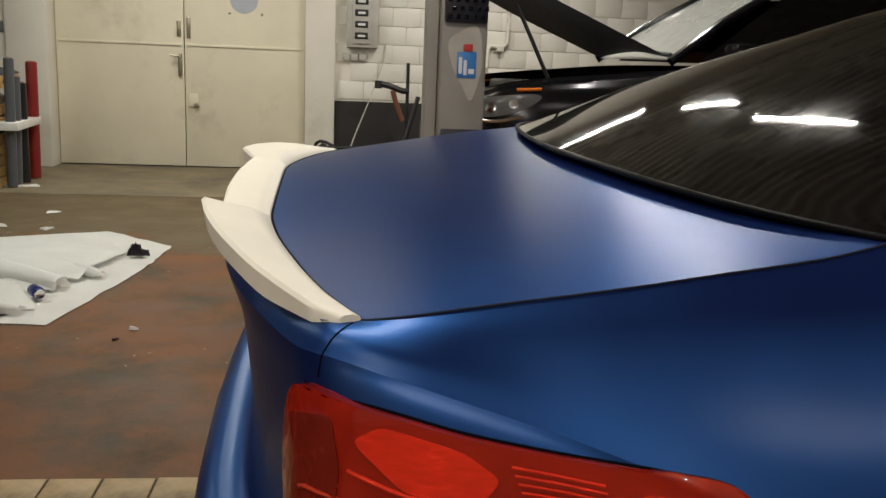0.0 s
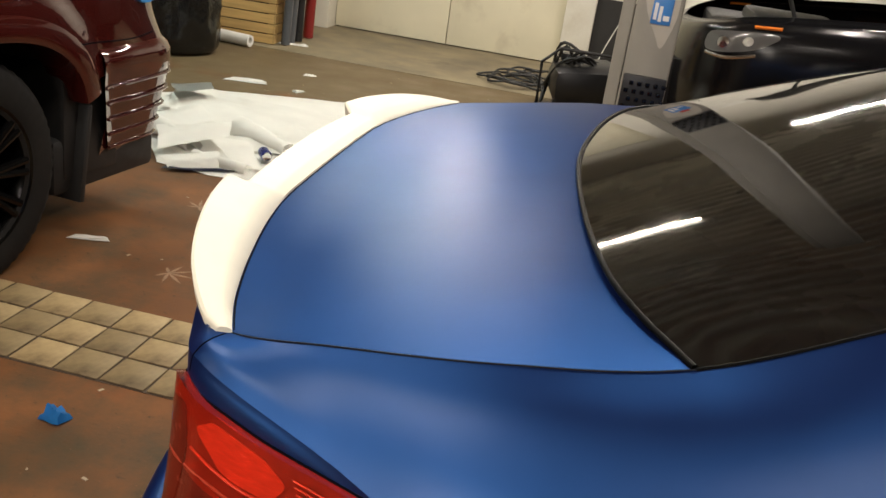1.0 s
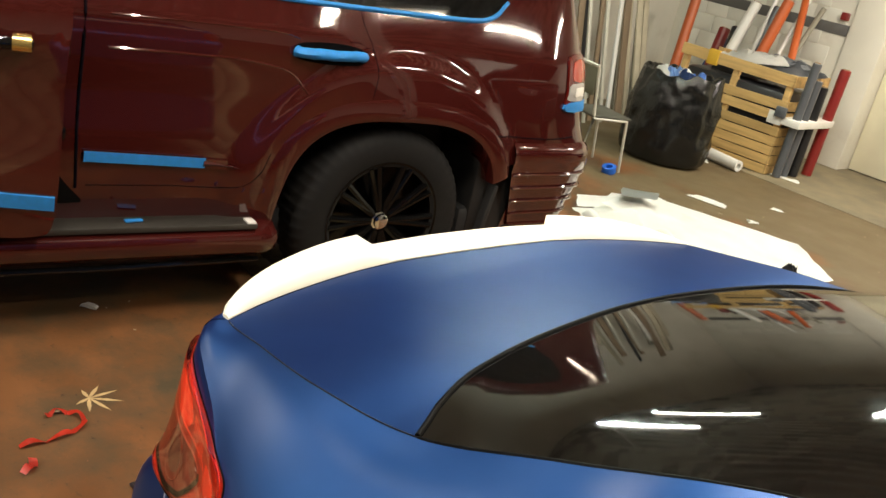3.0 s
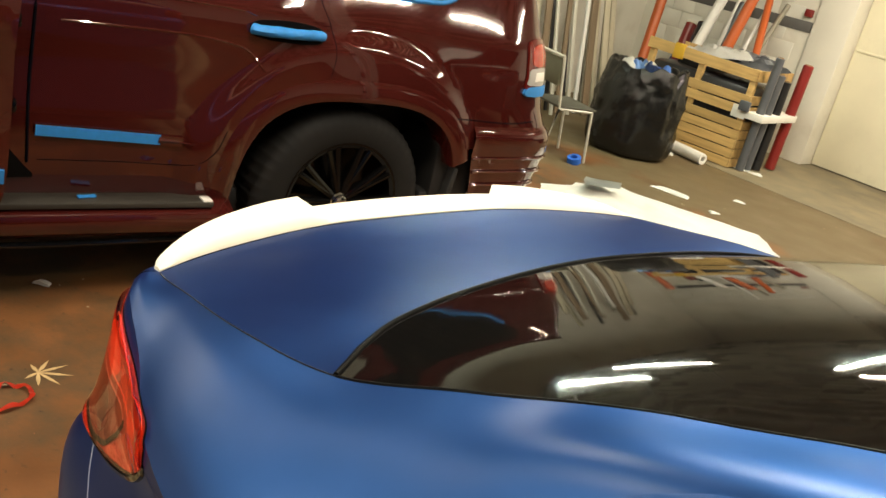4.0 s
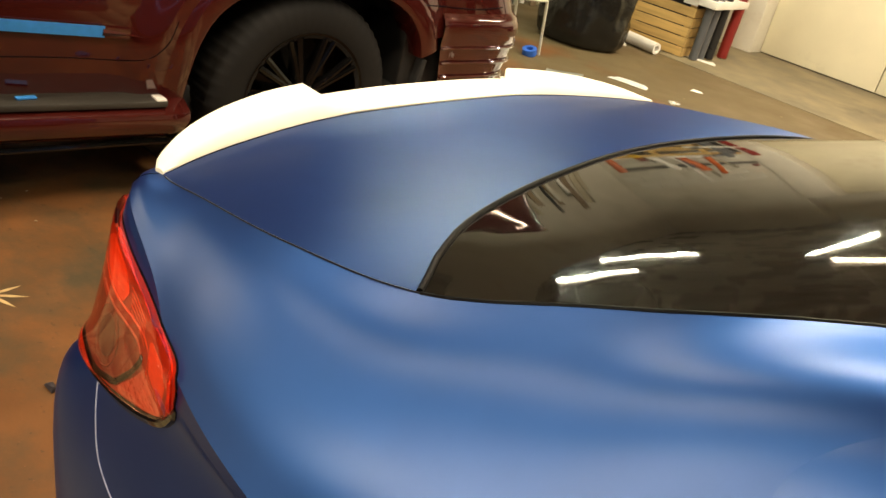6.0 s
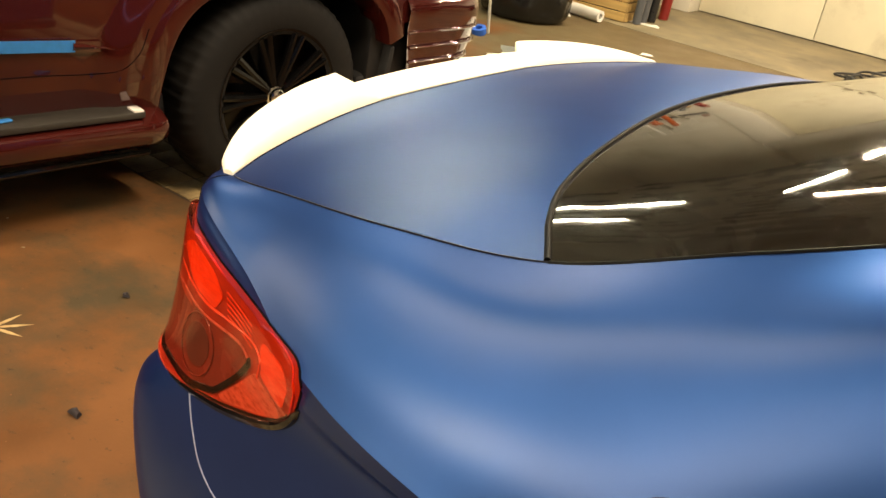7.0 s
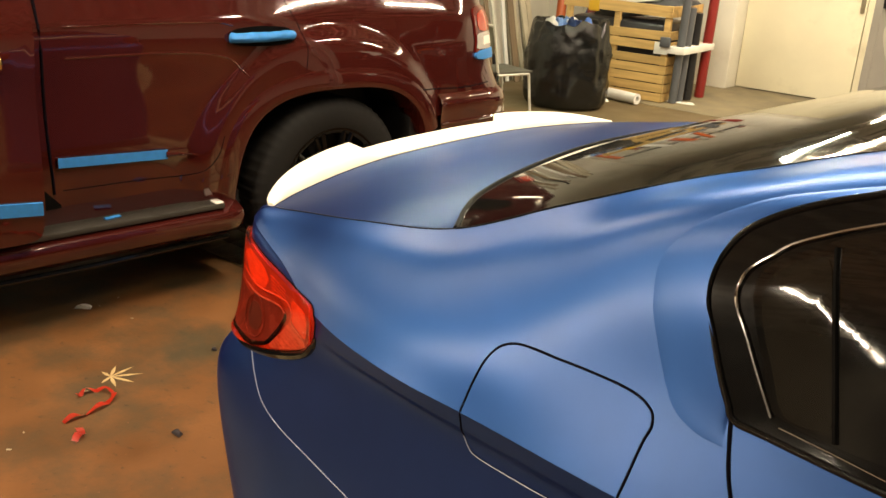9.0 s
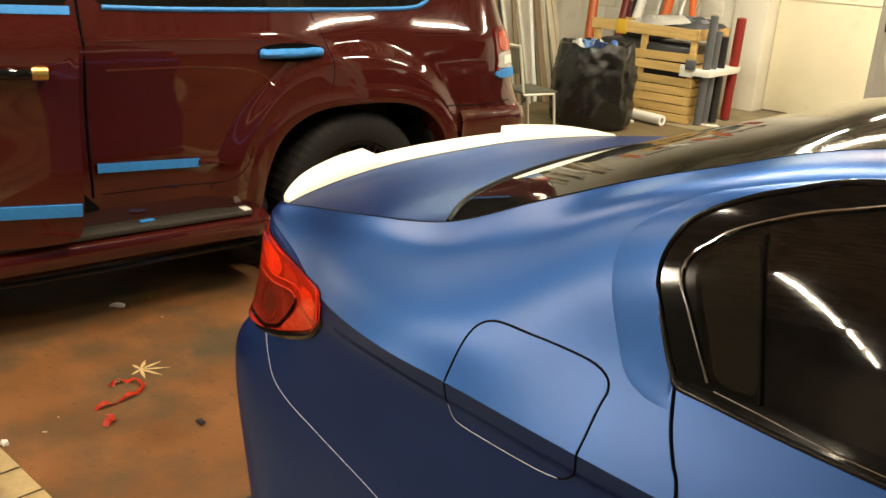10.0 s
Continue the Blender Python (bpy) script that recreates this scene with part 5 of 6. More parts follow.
part("cover", box((-.36, -.25, .08), (.24, .25, .42), .11, pose(0, 0, 0, 6, -5, 12)), DARK_METAL, jack, "black dented machine cover")
part("edge_bar", tube([(-.43, -.30, .05), (-.44, -.31, .40), (-.30, -.31, .53), (.2, -.31, .53)], .014, 8), DARK_METAL, jack)
part("lift_arm", tube([(.28, 0, .2), (.0, 0, .38), (-.25, 0, .42)], .05, 8), DARK_METAL, jack)
part("saddle", spin([(0, .46), (.07, .46), (.08, .42), (.05, .40), (.04, .36)], 20, axis="z"), DARK_METAL, jack).location = (-.25, 0, 0)
part("jack_handle", tube([(.25, 0, .25), (.45, .05, .60), (.55, .1, .95)], .02, 8), BLACK_MATT, jack)
for x in (-.24, .28):
    for y in (-.26, .26):
        part("jack_wheel", spin([(0, -.02), (.06, -.02), (.065, 0), (.06, .02), (0, .02)], 20), BLACK_MATT, jack).location = (x, y, .065)
for k in range(5):
    a = k * 1.3
    part("hose", tube(spline([(.2 * math.cos(a), .1 * math.sin(a), .33), (-.2 + .1 * math.sin(a), -.2, .45 + .03 * k), (-.38, -.1 + .05 * k, .25), (-.42, .1 * math.cos(a), .02)], 6), .014, 6), BLACK_MATT, jack)
rng = random.Random(4)
pile = thing("cable_pile", "tangled pile of dark cables on the floor", "cable")
for k in range(7):
    cx, cy = -.55 + rng.uniform(-.15, .2), 7.35 + rng.uniform(-.25, .25)
    pts = [(cx + rng.uniform(.15, .38) * math.cos(a), cy + rng.uniform(.15, .40) * math.sin(a), .014 + rng.uniform(0, .06)) for a in np.linspace(0, math.tau, 9)[:-1]]
    part("cable", tube(spline(pts, 5, True), .011, 6, True), BLACK_MATT, pile)

# ---- corner with crate and offcuts ----
WOOD = material("yellow_pine", (.52, .335, .125), .55, spread=.22, scale=7, bump=.15, bump_scale=60, stretch=(.3, 3, 3), per_piece=.16, other=(.30, .16, .06), mix_scale=3, mix_lo=.55, mix_hi=.75)
crate = thing("pallet_crate", "slatted pine crate filled with vinyl offcuts", "crate", pose(-3.0, 6.83, 0, 0, 0, 4))
for x in (-1.20, -.62, -.05):
    part("corner_post", box((x, .02, 0), (x + .06, .08, .98), .004), WOOD, crate)
for x in (-1.20, -.05):
    part("corner_post", box((x, .72, 0), (x + .06, .78, .98), .004), WOOD, crate)
for z, h, dz in ((.01, .085, 0), (.105, .085, .003), (.20, .085, 0), (.295, .085, -.003), (.39, .085, .002), (.53, .09, .01), (.64, .09, -.015), (.87, .11, .02)):
    part("slat", box((-1.24, 0, z), (.02, .02, z + h), .003, pose(0, 0, 0, 0, dz * 40, 0)), WOOD, crate, smooth=False)
    part("slat", box((.012, .0, z), (.032, .80, z + h), .003), WOOD, crate, smooth=False)
    part("slat", box((-1.24, .78, z), (.02, .80, z + h), .003), WOOD, crate, smooth=False)
part("crate_floor", box((-1.2, .02, .03), (.0, .78, .05)), WOOD, crate, smooth=False)
GREYVINYL, BLACKVINYL, REDVINYL = plain("grey_vinyl", (.09, .095, .105), .35), plain("black_vinyl", (.015, .015, .017), .3), plain("red_vinyl", (.20, .016, .014), .35)
ORANGE, NAVY, WHITEV = plain("orange_vinyl", (.48, .10, .022), .4), plain("navy_vinyl", (.02, .05, .16), .35), material("white_vinyl", (.75, .73, .68), .45, spread=.05, scale=8)


def roll(label, a, b, r, mat, group="vinyl rolls"):
    d = Vector(b) - Vector(a)
    m = Matrix.Translation(a) @ d.to_track_quat("Z", "Y").to_matrix().to_4x4()
    ob = thing("vinyl_roll", label, "roll", m, group=group)
    part("film", spin([(r * .7, 0), (r, .004), (r, d.length - .004), (r * .7, d.length), (r * .7, 0)], 20, axis="z"), mat, ob)
    part("core", spin([(r * .55, -.005), (r * .69, -.005), (r * .69, d.length + .006), (r * .55, d.length + .006), (r * .55, -.005)], 16, axis="z"), plain("cardboard", (.33, .22, .12), .8), ob)
    return ob


roll("grey vinyl roll leaning on the crate end", (-2.89, 6.93, .01), (-2.86, 6.91, 1.14), .042, GREYVINYL)
roll("dark grey vinyl roll leaning on the crate end", (-2.90, 7.07, .01), (-2.87, 7.05, .98), .05, GREYVINYL)
roll("black vinyl roll strapped beside the crate", (-2.89, 7.25, .01), (-2.88, 7.23, .92), .05, BLACKVINYL)
roll("red vinyl roll strapped beside the crate", (-2.89, 7.55, .01), (-2.89, 7.59, 1.10), .052, REDVINYL)
part("strap", box((.03, -.02, .52), (.215, .80, .59), .004), WHITEV, crate, "white tape strap")
part("strap", box((-.12, -.008, .50), (.03, .0, .62), .002), WHITEV, crate, "white tape strap")
part("strap_clip", box((-.05, -.05, .58), (.06, -.009, .68), .01), GREYVINYL, crate)
part("yellow_tape", box((-.92, -.006, .86), (-.80, .022, 1.01), .004), plain("yellow_tape", (.65, .38, .03), .5), crate, "yellow tape on the top slat")


def crumple(outline, height, seed, rings=14, z0=.01, freq=3.0, centre=None, fold=.5):
    """A crumpled sheet with ridged folds inside an outline."""
    o = np.array(outline, float)
    c = np.array(centre) if centre is not None else o.mean(0)
    bm = bmesh.new()
    loops = []
    for k in range(rings):
        f = 1 - k / rings
        row = []
        for p in o:
            q = c + (p - c) * f
            n = noise.noise(Vector((q[0] * freq, q[1] * freq, seed)))
            m = 1 - abs(noise.noise(Vector((q[0] * freq * .8 + 7, q[1] * freq * 1.7, seed + 3)))) * 2
            e = min(1, (1 - f) * 5)
            row.append(bm.verts.new((q[0], q[1], z0 + max(0, height * e * (fold * max(0, m) ** 2 + (1 - fold) * (n + .5))) + .003 * (1 + noise.noise(Vector((q[0] * 20, q[1] * 20, seed)))))))
        loops.append(row)
    n = len(o)
    for a, b in zip(loops, loops[1:]):
        for i in range(n):
            bm.faces.new((a[i], a[(i + 1) % n], b[(i + 1) % n], b[i]))
    bm.faces.new(loops[-1])
    r = bmesh.ops.solidify(bm, geom=bm.faces[:], thickness=.002)
    bmesh.ops.recalc_face_normals(bm, faces=bm.faces)
    return bm


for i, (mt, lb, x, y, z, sx, sy, rz) in enumerate(((GREYVINYL, "crumpled dark vinyl offcut lying in the crate", -3.25, 7.15, .94, .35, .22, 20), (WHITEV, "crumpled white backing paper lying in the crate", -3.7, 7.2, .95, .45, .25, -15),
                                         (plain("grey_film", (.3, .31, .33), .3), "grey film offcut lying in the crate", -3.45, 7.35, .97, .40, .22, -25), (BLACKVINYL, "black vinyl offcut lying in the crate", -3.5, 7.25, .86, .55, .3, 5))):
    out = [(sx * math.cos(a) * (1 + .2 * math.sin(3 * a + i)), sy * math.sin(a)) for a in np.linspace(0, math.tau, 25)[:-1]]
    solo("vinyl_offcut", crumple(out, .14, i * 5.0, 8, 0, 5), mt, lb, "offcut", pose(x, y, z, 6, -8, rz), group="vinyl offcuts")
STUFFING = box((-1.15, .05, .06), (-.05, .75, .80), .05)
part("stuffing", STUFFING, BLACKVINYL, crate, "dark vinyl offcuts filling the crate")

BAG = material("black_bin_bag", (.006, .006, .006), .22, spread=.2, scale=6, bump=1.0, bump_scale=28)
bag = thing("bin_bag", "full black plastic bin bag, open at the top", "bin bag", pose(-3.54, 5.87, 0) @ Matrix.Diagonal((.93, .93, 1, 1)))
bm = bmesh.new()
rows = []
for z, r in spline([(0, .34), (.03, .40), (.12, .43), (.28, .44), (.45, .435), (.60, .42), (.70, .40), (.78, .385), (.82, .36), (.80, .30), (.73, .26), (.68, .05)], 4):
    row = []
    for k in range(97):
        a = k / 96 * math.tau
        d = Vector((math.cos(a), math.sin(a), z * 2.2))
        n = noise.noise(d * 2.1) * .055 + noise.noise(d * 5.5) * .035 + (1 - abs(noise.noise(Vector((math.cos(a) * 4, math.sin(a) * 4, z * 3)))) * 2) * .03
        n += .016 * max(0, 1 - 5 * abs(noise.noise(Vector((math.cos(a) * 2.2 + z * 3, math.sin(a) * 2.2, z * 7))))) + .013 * max(0, 1 - 5 * abs(noise.noise(Vector((math.cos(a) * 5, math.sin(a) * 5 + 3, z * 12)))))
        row.append(((r * (1 + n)) * math.cos(a), (r * (1 + n)) * math.sin(a), max(0, z + (.06 * noise.noise(d * 3) if z > .6 else 0))))
    rows.append(row)
grid_bm(np.array(rows), bm=bm)
bmesh.ops.remove_doubles(bm, verts=bm.verts, dist=.0005)
bmesh.ops.recalc_face_normals(bm, faces=bm.faces)
part("bag", bm, BAG, bag)
for k, mt in enumerate((WHITEV, plain("pale_blue_tissue", (.2, .35, .65), .7), WHITEV, NAVY, plain("blue_tissue", (.1, .22, .6), .7))):
    out = [(.10 * math.cos(a), .08 * math.sin(a)) for a in np.linspace(0, math.tau, 15)[:-1]]
    ob = part("rubbish", crumple(out, .12, k * 3.0 + 1, 6, 0, 12), mt, bag, "crumpled tissue and film in the bag")
    ob.location = (-.18 + .09 * k, -.08 + .05 * (k % 3), .76)

FRAME_M = plain("cream_metal_tube", (.6, .58, .5), .35, .2)
chair = thing("metal_chair", "cream metal tube chair with an olive seat and back", "chair", pose(-3.47, 4.69, 0, 0, 0, 165))
for s in (-.2, .2):
    part("leg", tube([(s, -.22, 0), (s, -.16, .44)], .012, 8), FRAME_M, chair)
    part("leg", tube([(s, .24, 0), (s, .18, .44), (s, .26, .86)], .012, 8), FRAME_M, chair)
    part("side_rail", tube([(s, -.16, .44), (s, .18, .44)], .012, 8), FRAME_M, chair)
part("top_rail", tube([(-.2, .26, .86), (.2, .26, .86)], .012, 8), FRAME_M, chair)
OLIVE = plain("olive_pad", (.13, .125, .08), .6)
part("seat", box((-.21, -.2, .447), (.21, .2, .468), .009), plain("dark_seat_pad", (.06, .055, .04), .6), chair, "worn dark seat pad")
part("backrest", box((-.19, .225, .62), (.19, .255, .84), .012, pose(0, 0, 0)), OLIVE, chair)
solo("tape_roll", spin([(.03, 0), (.06, 0), (.06, .05), (.03, .05), (.03, 0)], 24, axis="z"), plain("blue_tape_roll", (.02, .12, .55), .4), "blue roll of masking tape on the floor", "tape roll", pose(-3.22, 4.72, .012, 18, 0, 0))
# boards and rolls that lean in the corner
BOARD = material("pale_board", (.50, .44, .32), .6, spread=.15, scale=4, per_piece=.25)
BROWN_BOARD = material("brown_board", (.20, .14, .085), .6, spread=.2, scale=5, per_piece=.25, stretch=(3, 3, .3))
DULL_TRIM = plain("dull_olive_trim", (.24, .22, .165), .5)
LEANERS = ((BOARD, "pale wooden batten leaning on the wall"), (WHITEV, "white plastic trim leaning on the wall"), (BROWN_BOARD, "brown wooden board leaning on the wall"), (DULL_TRIM, "dull olive metal trim leaning on the wall"),
           (BLACKVINYL, "black rubber trim leaning on the wall"), (BOARD, "pale wooden batten leaning on the wall"), (BROWN_BOARD, "brown wooden board leaning on the wall"), (FRAME_M, "cream metal strip leaning on the wall"))
rng = random.Random(9)
for k in range(26):
    y = 4.62 + k * .098 + rng.uniform(-.02, .02)
    h = rng.uniform(1.75, 2.35)
    mt, lb = LEANERS[(k * 5 + k // 8) % 8]
    w = rng.uniform(.03, .06) if mt in (WHITEV, BLACKVINYL, FRAME_M) else rng.uniform(.06, .10)
    solo("leaning_batten", box((-.012, -w / 2, 0), (.012, w / 2, h), .004), mt, lb, "batten", pose(-4.78 + .07 * (k % 3) + rng.uniform(-.02, .02), y, .001, rng.uniform(-2.5, 2.5), -13 + rng.uniform(-1.5, 1.5), 0), group="leaning battens")
for k, (mt, lb, h, r) in enumerate(((ORANGE, "orange vinyl roll standing in the corner", 1.45, .05), (NAVY, "navy vinyl roll standing in the corner", 1.05, .05), (REDVINYL, "red vinyl roll standing in the corner", 1.15, .055), (WHITEV, "white vinyl roll standing in the corner", 1.5, .05),
                                    (BLACKVINYL, "black vinyl roll standing in the corner", 1.2, .05), (GREYVINYL, "grey vinyl roll standing in the corner", 1.5, .04), (ORANGE, "orange vinyl roll standing in the corner", 1.6, .05))):
    x, y = -4.72 + .13 * k, 7.42 + .08 * (k % 3)
    roll(lb, (x, y, .02), (x + (-.16, .10, -.05, .14, -.12, .05, .16)[k], y + .30 + .1 * (k % 2), h), r * 1.15, mt, "corner rolls")
for k in range(4):
    solo("white_tube", tube([(-4.02 + .14 * k, 7.70, .86), (-4.12 + .17 * k, 8.16, 1.95 - .12 * k)], .022 + .006 * (k % 2), 12), (WHITEV, DULL_TRIM)[k % 2], ("white plastic tube leaning behind the crate", "grey metal tube leaning behind the crate")[k % 2], "tube", group="leaning tubes")
roll("orange vinyl roll leaning over the crate", (-3.52, 7.68, .95), (-3.86, 8.18, 1.75), .04, ORANGE, "corner rolls")
solo("paper_roll", spin([(.03, 0), (.055, 0), (.058, .02), (.055, .55), (.03, .55), (.03, 0)], 20, axis="z"), WHITEV, "loose white paper roll lying before the crate", "paper roll", pose(-3.62, 6.62, .06, 90, 0, 80))
STRIP = plain("dark_grey_band", (.11, .105, .10), .5)
solo("wall_band", box((-5.3, YN - .262, 1.36), (-3.42, YN - .2505, 1.475), .002), STRIP, "dark grey painted band on the wall", "band", kind="structure")
solo("alarm_button", box((-3.53, YN - .31, 1.52), (-3.45, YN - .2505, 1.60), .008), REDVINYL, "small red alarm button on the wall", "alarm")

# ---- things on the floor ----
PAPER = material("white_backing_paper", (.93, .92, .88), .55, spread=.04, scale=5, other=(.76, .73, .66), mix_scale=2, mix_lo=.6, mix_hi=.85)
GREYPAPER = material("grey_backing_paper", (.33, .34, .32), .4, spread=.1, scale=5)


def ragged(pts, n=8, amp=.012, seed=0):
    r = random.Random(seed)
    out = []
    for i, p in enumerate(pts):
        q = pts[(i + 1) % len(pts)]
        for k in range(n):
            f = k / n
            out.append((p[0] + (q[0] - p[0]) * f + (r.uniform(-amp, amp) if k else 0), p[1] + (q[1] - p[1]) * f + (r.uniform(-amp, amp) if k else 0)))
    return out


solo("paper_sheet", crumple(ragged([(-1.10, 4.58), (-1.15, 3.95), (-1.36, 2.80), (-2.0, 2.85), (-2.45, 3.5), (-2.80, 4.25), (-2.55, 4.65), (-1.62, 5.05)], 8, .012, 0), .03, 2.0, 20, .004, 1.2), PAPER,
     "white vinyl backing paper spread flat on the floor", "paper", group="paper sheets")


def bent(corners, rise, curl, seed, mat, label, z0=.01, nu=22, nv=14):
    """A loose sheet between four corners: it rises along its middle, and its front edge curls up."""
    c = [np.array(p, float) for p in corners]
    g = []
    for u in np.linspace(0, 1, nu):
        row = []
        for v in np.linspace(0, 1, nv):
            p = c[0] * (1 - u) * (1 - v) + c[1] * u * (1 - v) + c[2] * u * v + c[3] * (1 - u) * v
            n = noise.noise(Vector((p[0] * 2.2, p[1] * 2.2, seed)))
            w = noise.noise(Vector((p[0] * 7, p[1] * 7, seed + 5)))
            fold = abs(((u * 1.3 + v * .5 + seed * .37) % 1) - .5) * 2
            z = z0 * .6 + .6 * rise * math.sin(math.pi * min(1, v * 1.1)) ** .8 * (.75 + .35 * n) + curl * .35 * max(0, 1 - v * 3) ** 1.3 + .25 * rise * (1 - fold) ** 2 + .002 * (1 + w)
            row.append((p[0] + .012 * n, p[1] + .006 * w, max(.006, z)))
        g.append(row)
    bm = grid_bm(np.array(g))
    bmesh.ops.solidify(bm, geom=bm.faces[:], thickness=.002)
    bmesh.ops.recalc_face_normals(bm, faces=bm.faces)
    return solo("paper_sheet", bm, mat, label, "paper", group="paper sheets")


def folded(corners, ridge, crease, seed, mat, label, nu=17, nv=13):
    """A stiff sheet between four corners in space, with one sharp crease and a slight curl of its edges."""
    c = [np.array(p, float) for p in corners]
    g = []
    for u in np.linspace(0, 1, nu):
        row = []
        for v in np.linspace(0, 1, nv):
            p = c[0] * (1 - u) * (1 - v) + c[1] * u * (1 - v) + c[2] * u * v + c[3] * (1 - u) * v
            k = v + .25 * (u - .5)
            lift = ridge * max(0, 1 - abs(k - crease) / (crease if k < crease else 1 - crease + .15))
            n = noise.noise(Vector((p[0] * 3, p[1] * 3, seed)))
            w = noise.noise(Vector((p[0] * 14, p[1] * 14, seed + 3)))
            edge = max(0, abs(u - .5) - .4) * 10
            row.append((p[0] + .02 * n, p[1] + .02 * w * edge, max(.006, p[2] + lift + .012 * n + .003 * w)))
        g.append(row)
    bm = grid_bm(np.array(g))
    bmesh.ops.solidify(bm, geom=bm.faces[:], thickness=.002)
    bmesh.ops.recalc_face_normals(bm, faces=bm.faces)
    return solo("paper_sheet", bm, mat, label, "paper", group="paper sheets")


folded([(-2.40, 3.60, .12), (-1.42, 3.56, .012), (-1.30, 4.48, .015), (-2.62, 4.50, .03)], .055, .30, 1, PAPER, "broad white backing sheet bulging off the floor", 25, 19)
STRIPS = (((-2.20, 3.20, .11), (-1.88, 3.52, .11), (-1.79, 3.30, .09), (-2.02, 2.90, .06)), ((-1.88, 3.15, .13), (-1.63, 3.24, .10), (-1.46, 3.02, .02), (-1.62, 2.99, .02)),
          ((-1.99, 2.83, .05), (-1.72, 3.03, .08), (-1.66, 2.90, .01), (-1.89, 2.77, .01)), ((-1.96, 3.50, .03), (-1.58, 3.58, .07), (-1.47, 3.36, .03), (-1.78, 3.28, .02)),
          ((-2.50, 3.42, .05), (-2.24, 3.74, .12), (-2.02, 3.62, .08), (-2.22, 3.24, .05)), ((-2.74, 3.75, .04), (-2.48, 4.02, .10), (-2.30, 3.84, .09), (-2.52, 3.50, .04)))
for k, (q, ridge) in enumerate(zip(STRIPS, (.022, .03, .025, .03, .035, .03))):
    folded(q, ridge, (.5, .35, .6, .4, .5, .3)[k], 4 + 3 * k, PAPER, "folded white backing paper in the heap")
folded([(-2.52, 3.97, .17), (-2.39, 4.22, .15), (-2.22, 3.98, .185), (-2.34, 3.72, .185)], .015, .5, 19, GREYPAPER, "grey side of a folded backing sheet", 9, 7)


def curled(a, b, r0, r1, t0, t1, seed, label):
    """A strip of paper rolled round the line from a to b, wider at one end, with a wavy rim."""
    a, b = Vector(a), Vector(b)
    d = (b - a).normalized()
    side = d.cross(Vector((0, 0, 1))).normalized()
    g = []
    for u in np.linspace(0, 1, 13):
        row = []
        for t in np.linspace(radians(t0), radians(t1), 19):
            n = noise.noise(Vector((u * 3, t, seed)))
            r = (r0 + (r1 - r0) * u) * (1 + .16 * n + .07 * t)
            p = a.lerp(b, u) + d * (.03 * noise.noise(Vector((t * 2, seed, 1)))) + side * (r * math.cos(t)) + Vector((0, 0, max(.006 - a.z, r * math.sin(t))))
            row.append(tuple(p))
        g.append(row)
    bm = grid_bm(np.array(g))
    bmesh.ops.solidify(bm, geom=bm.faces[:], thickness=.002)
    bmesh.ops.recalc_face_normals(bm, faces=bm.faces)
    return solo("paper_sheet", bm, PAPER, label, "paper", group="paper sheets")


curled((-1.86, 3.58, .05), (-1.46, 3.40, .035), .085, .05, -25, 195, 2, "white backing paper curled up like a tunnel")
curled((-2.30, 3.36, .06), (-1.93, 3.13, .05), .055, .045, -60, 230, 5, "loosely rolled white backing paper in the heap")
curled((-1.86, 3.00, .035), (-1.52, 2.95, .03), .035, .028, -40, 220, 8, "loosely rolled white backing paper in the heap")
curled((-1.60, 3.86, .03), (-1.32, 3.66, .02), .06, .035, 10, 170, 11, "buckled edge of a white backing sheet")
bent([(-1.92, 2.74), (-1.60, 2.90), (-1.56, 2.96), (-1.88, 2.84)], .03, .02, 25, plain("navy_film", (.015, .018, .05), .3), "dark blue film trodden under the paper", .01)
can = thing("drink_can", "crushed blue and silver drink can on the paper", "can", pose(-1.53, 3.22, .055, 90, 0, 35))
part("can_body", spin([(0, -.055), (.022, -.058), (.027, -.052), (.032, -.042), (.032, .04), (.028, .052), (.024, .056), (0, .05)], 24, axis="z"), plain("can_blue", (.03, .04, .22), .25, .6), can)
part("can_end", spin([(.0, .0505), (.023, .0565), (.027, .0535), (.0285, .051)], 24, axis="z"), CHROME, can, "silver can end")
solo("black_scrap", crumple(ragged([(-.10, -.05), (.11, -.04), (.04, .03), (.0, .09), (-.04, .02)], 3, .005, 3), .12, 9.0, 6, 0, 14), BLACKVINYL, "crumpled black vinyl scrap on the paper", "scrap", pose(-1.235, 4.22, .025) @ Matrix.Diagonal((.68, .68, .8, 1)))
SCRAPS = ((-2.50, 5.15, .17, .07, 10, PAPER), (-2.85, 7.05, .16, .06, 5, PAPER), (-2.2, 5.75, .06, .03, 30, PAPER), (-2.05, 5.1, .05, .04, 60, PAPER), (-.95, 2.75, .022, .014, 0, PAPER), (-3.50, 6.40, .16, .08, 15, PAPER),
          (-2.05, -.05, .035, .02, 40, PAPER), (-1.70, 1.74, .09, .025, 15, PAPER), (-1.2, -.9, .012, .012, 0, PAPER))
for i, (x, y, sx, sy, rz, mt) in enumerate(SCRAPS):
    solo("paper_scrap", crumple(ragged([(-sx, -sy), (sx, -sy * .6), (sx * .8, sy), (-sx * .7, sy * .8)], 3, .15 * sy, i), .02, i * 2.0, 5, .002, 10), mt, "torn white paper scrap on the floor", "scrap", pose(x, y, 0, 0, 0, rz), group="paper scraps")
solo("blue_scrap", crumple(ragged([(-.04, -.02), (.03, -.025), (.045, .025), (.0, .04), (-.03, .02)], 3, .005, 1), .05, 5.0, 6, .002, 14), BLUE_TAPE, "crumpled scrap of blue tape on the floor", "scrap", pose(-1.03, .51, 0))
DARKSCRAP = plain("dark_scrap", (.05, .04, .045), .6)
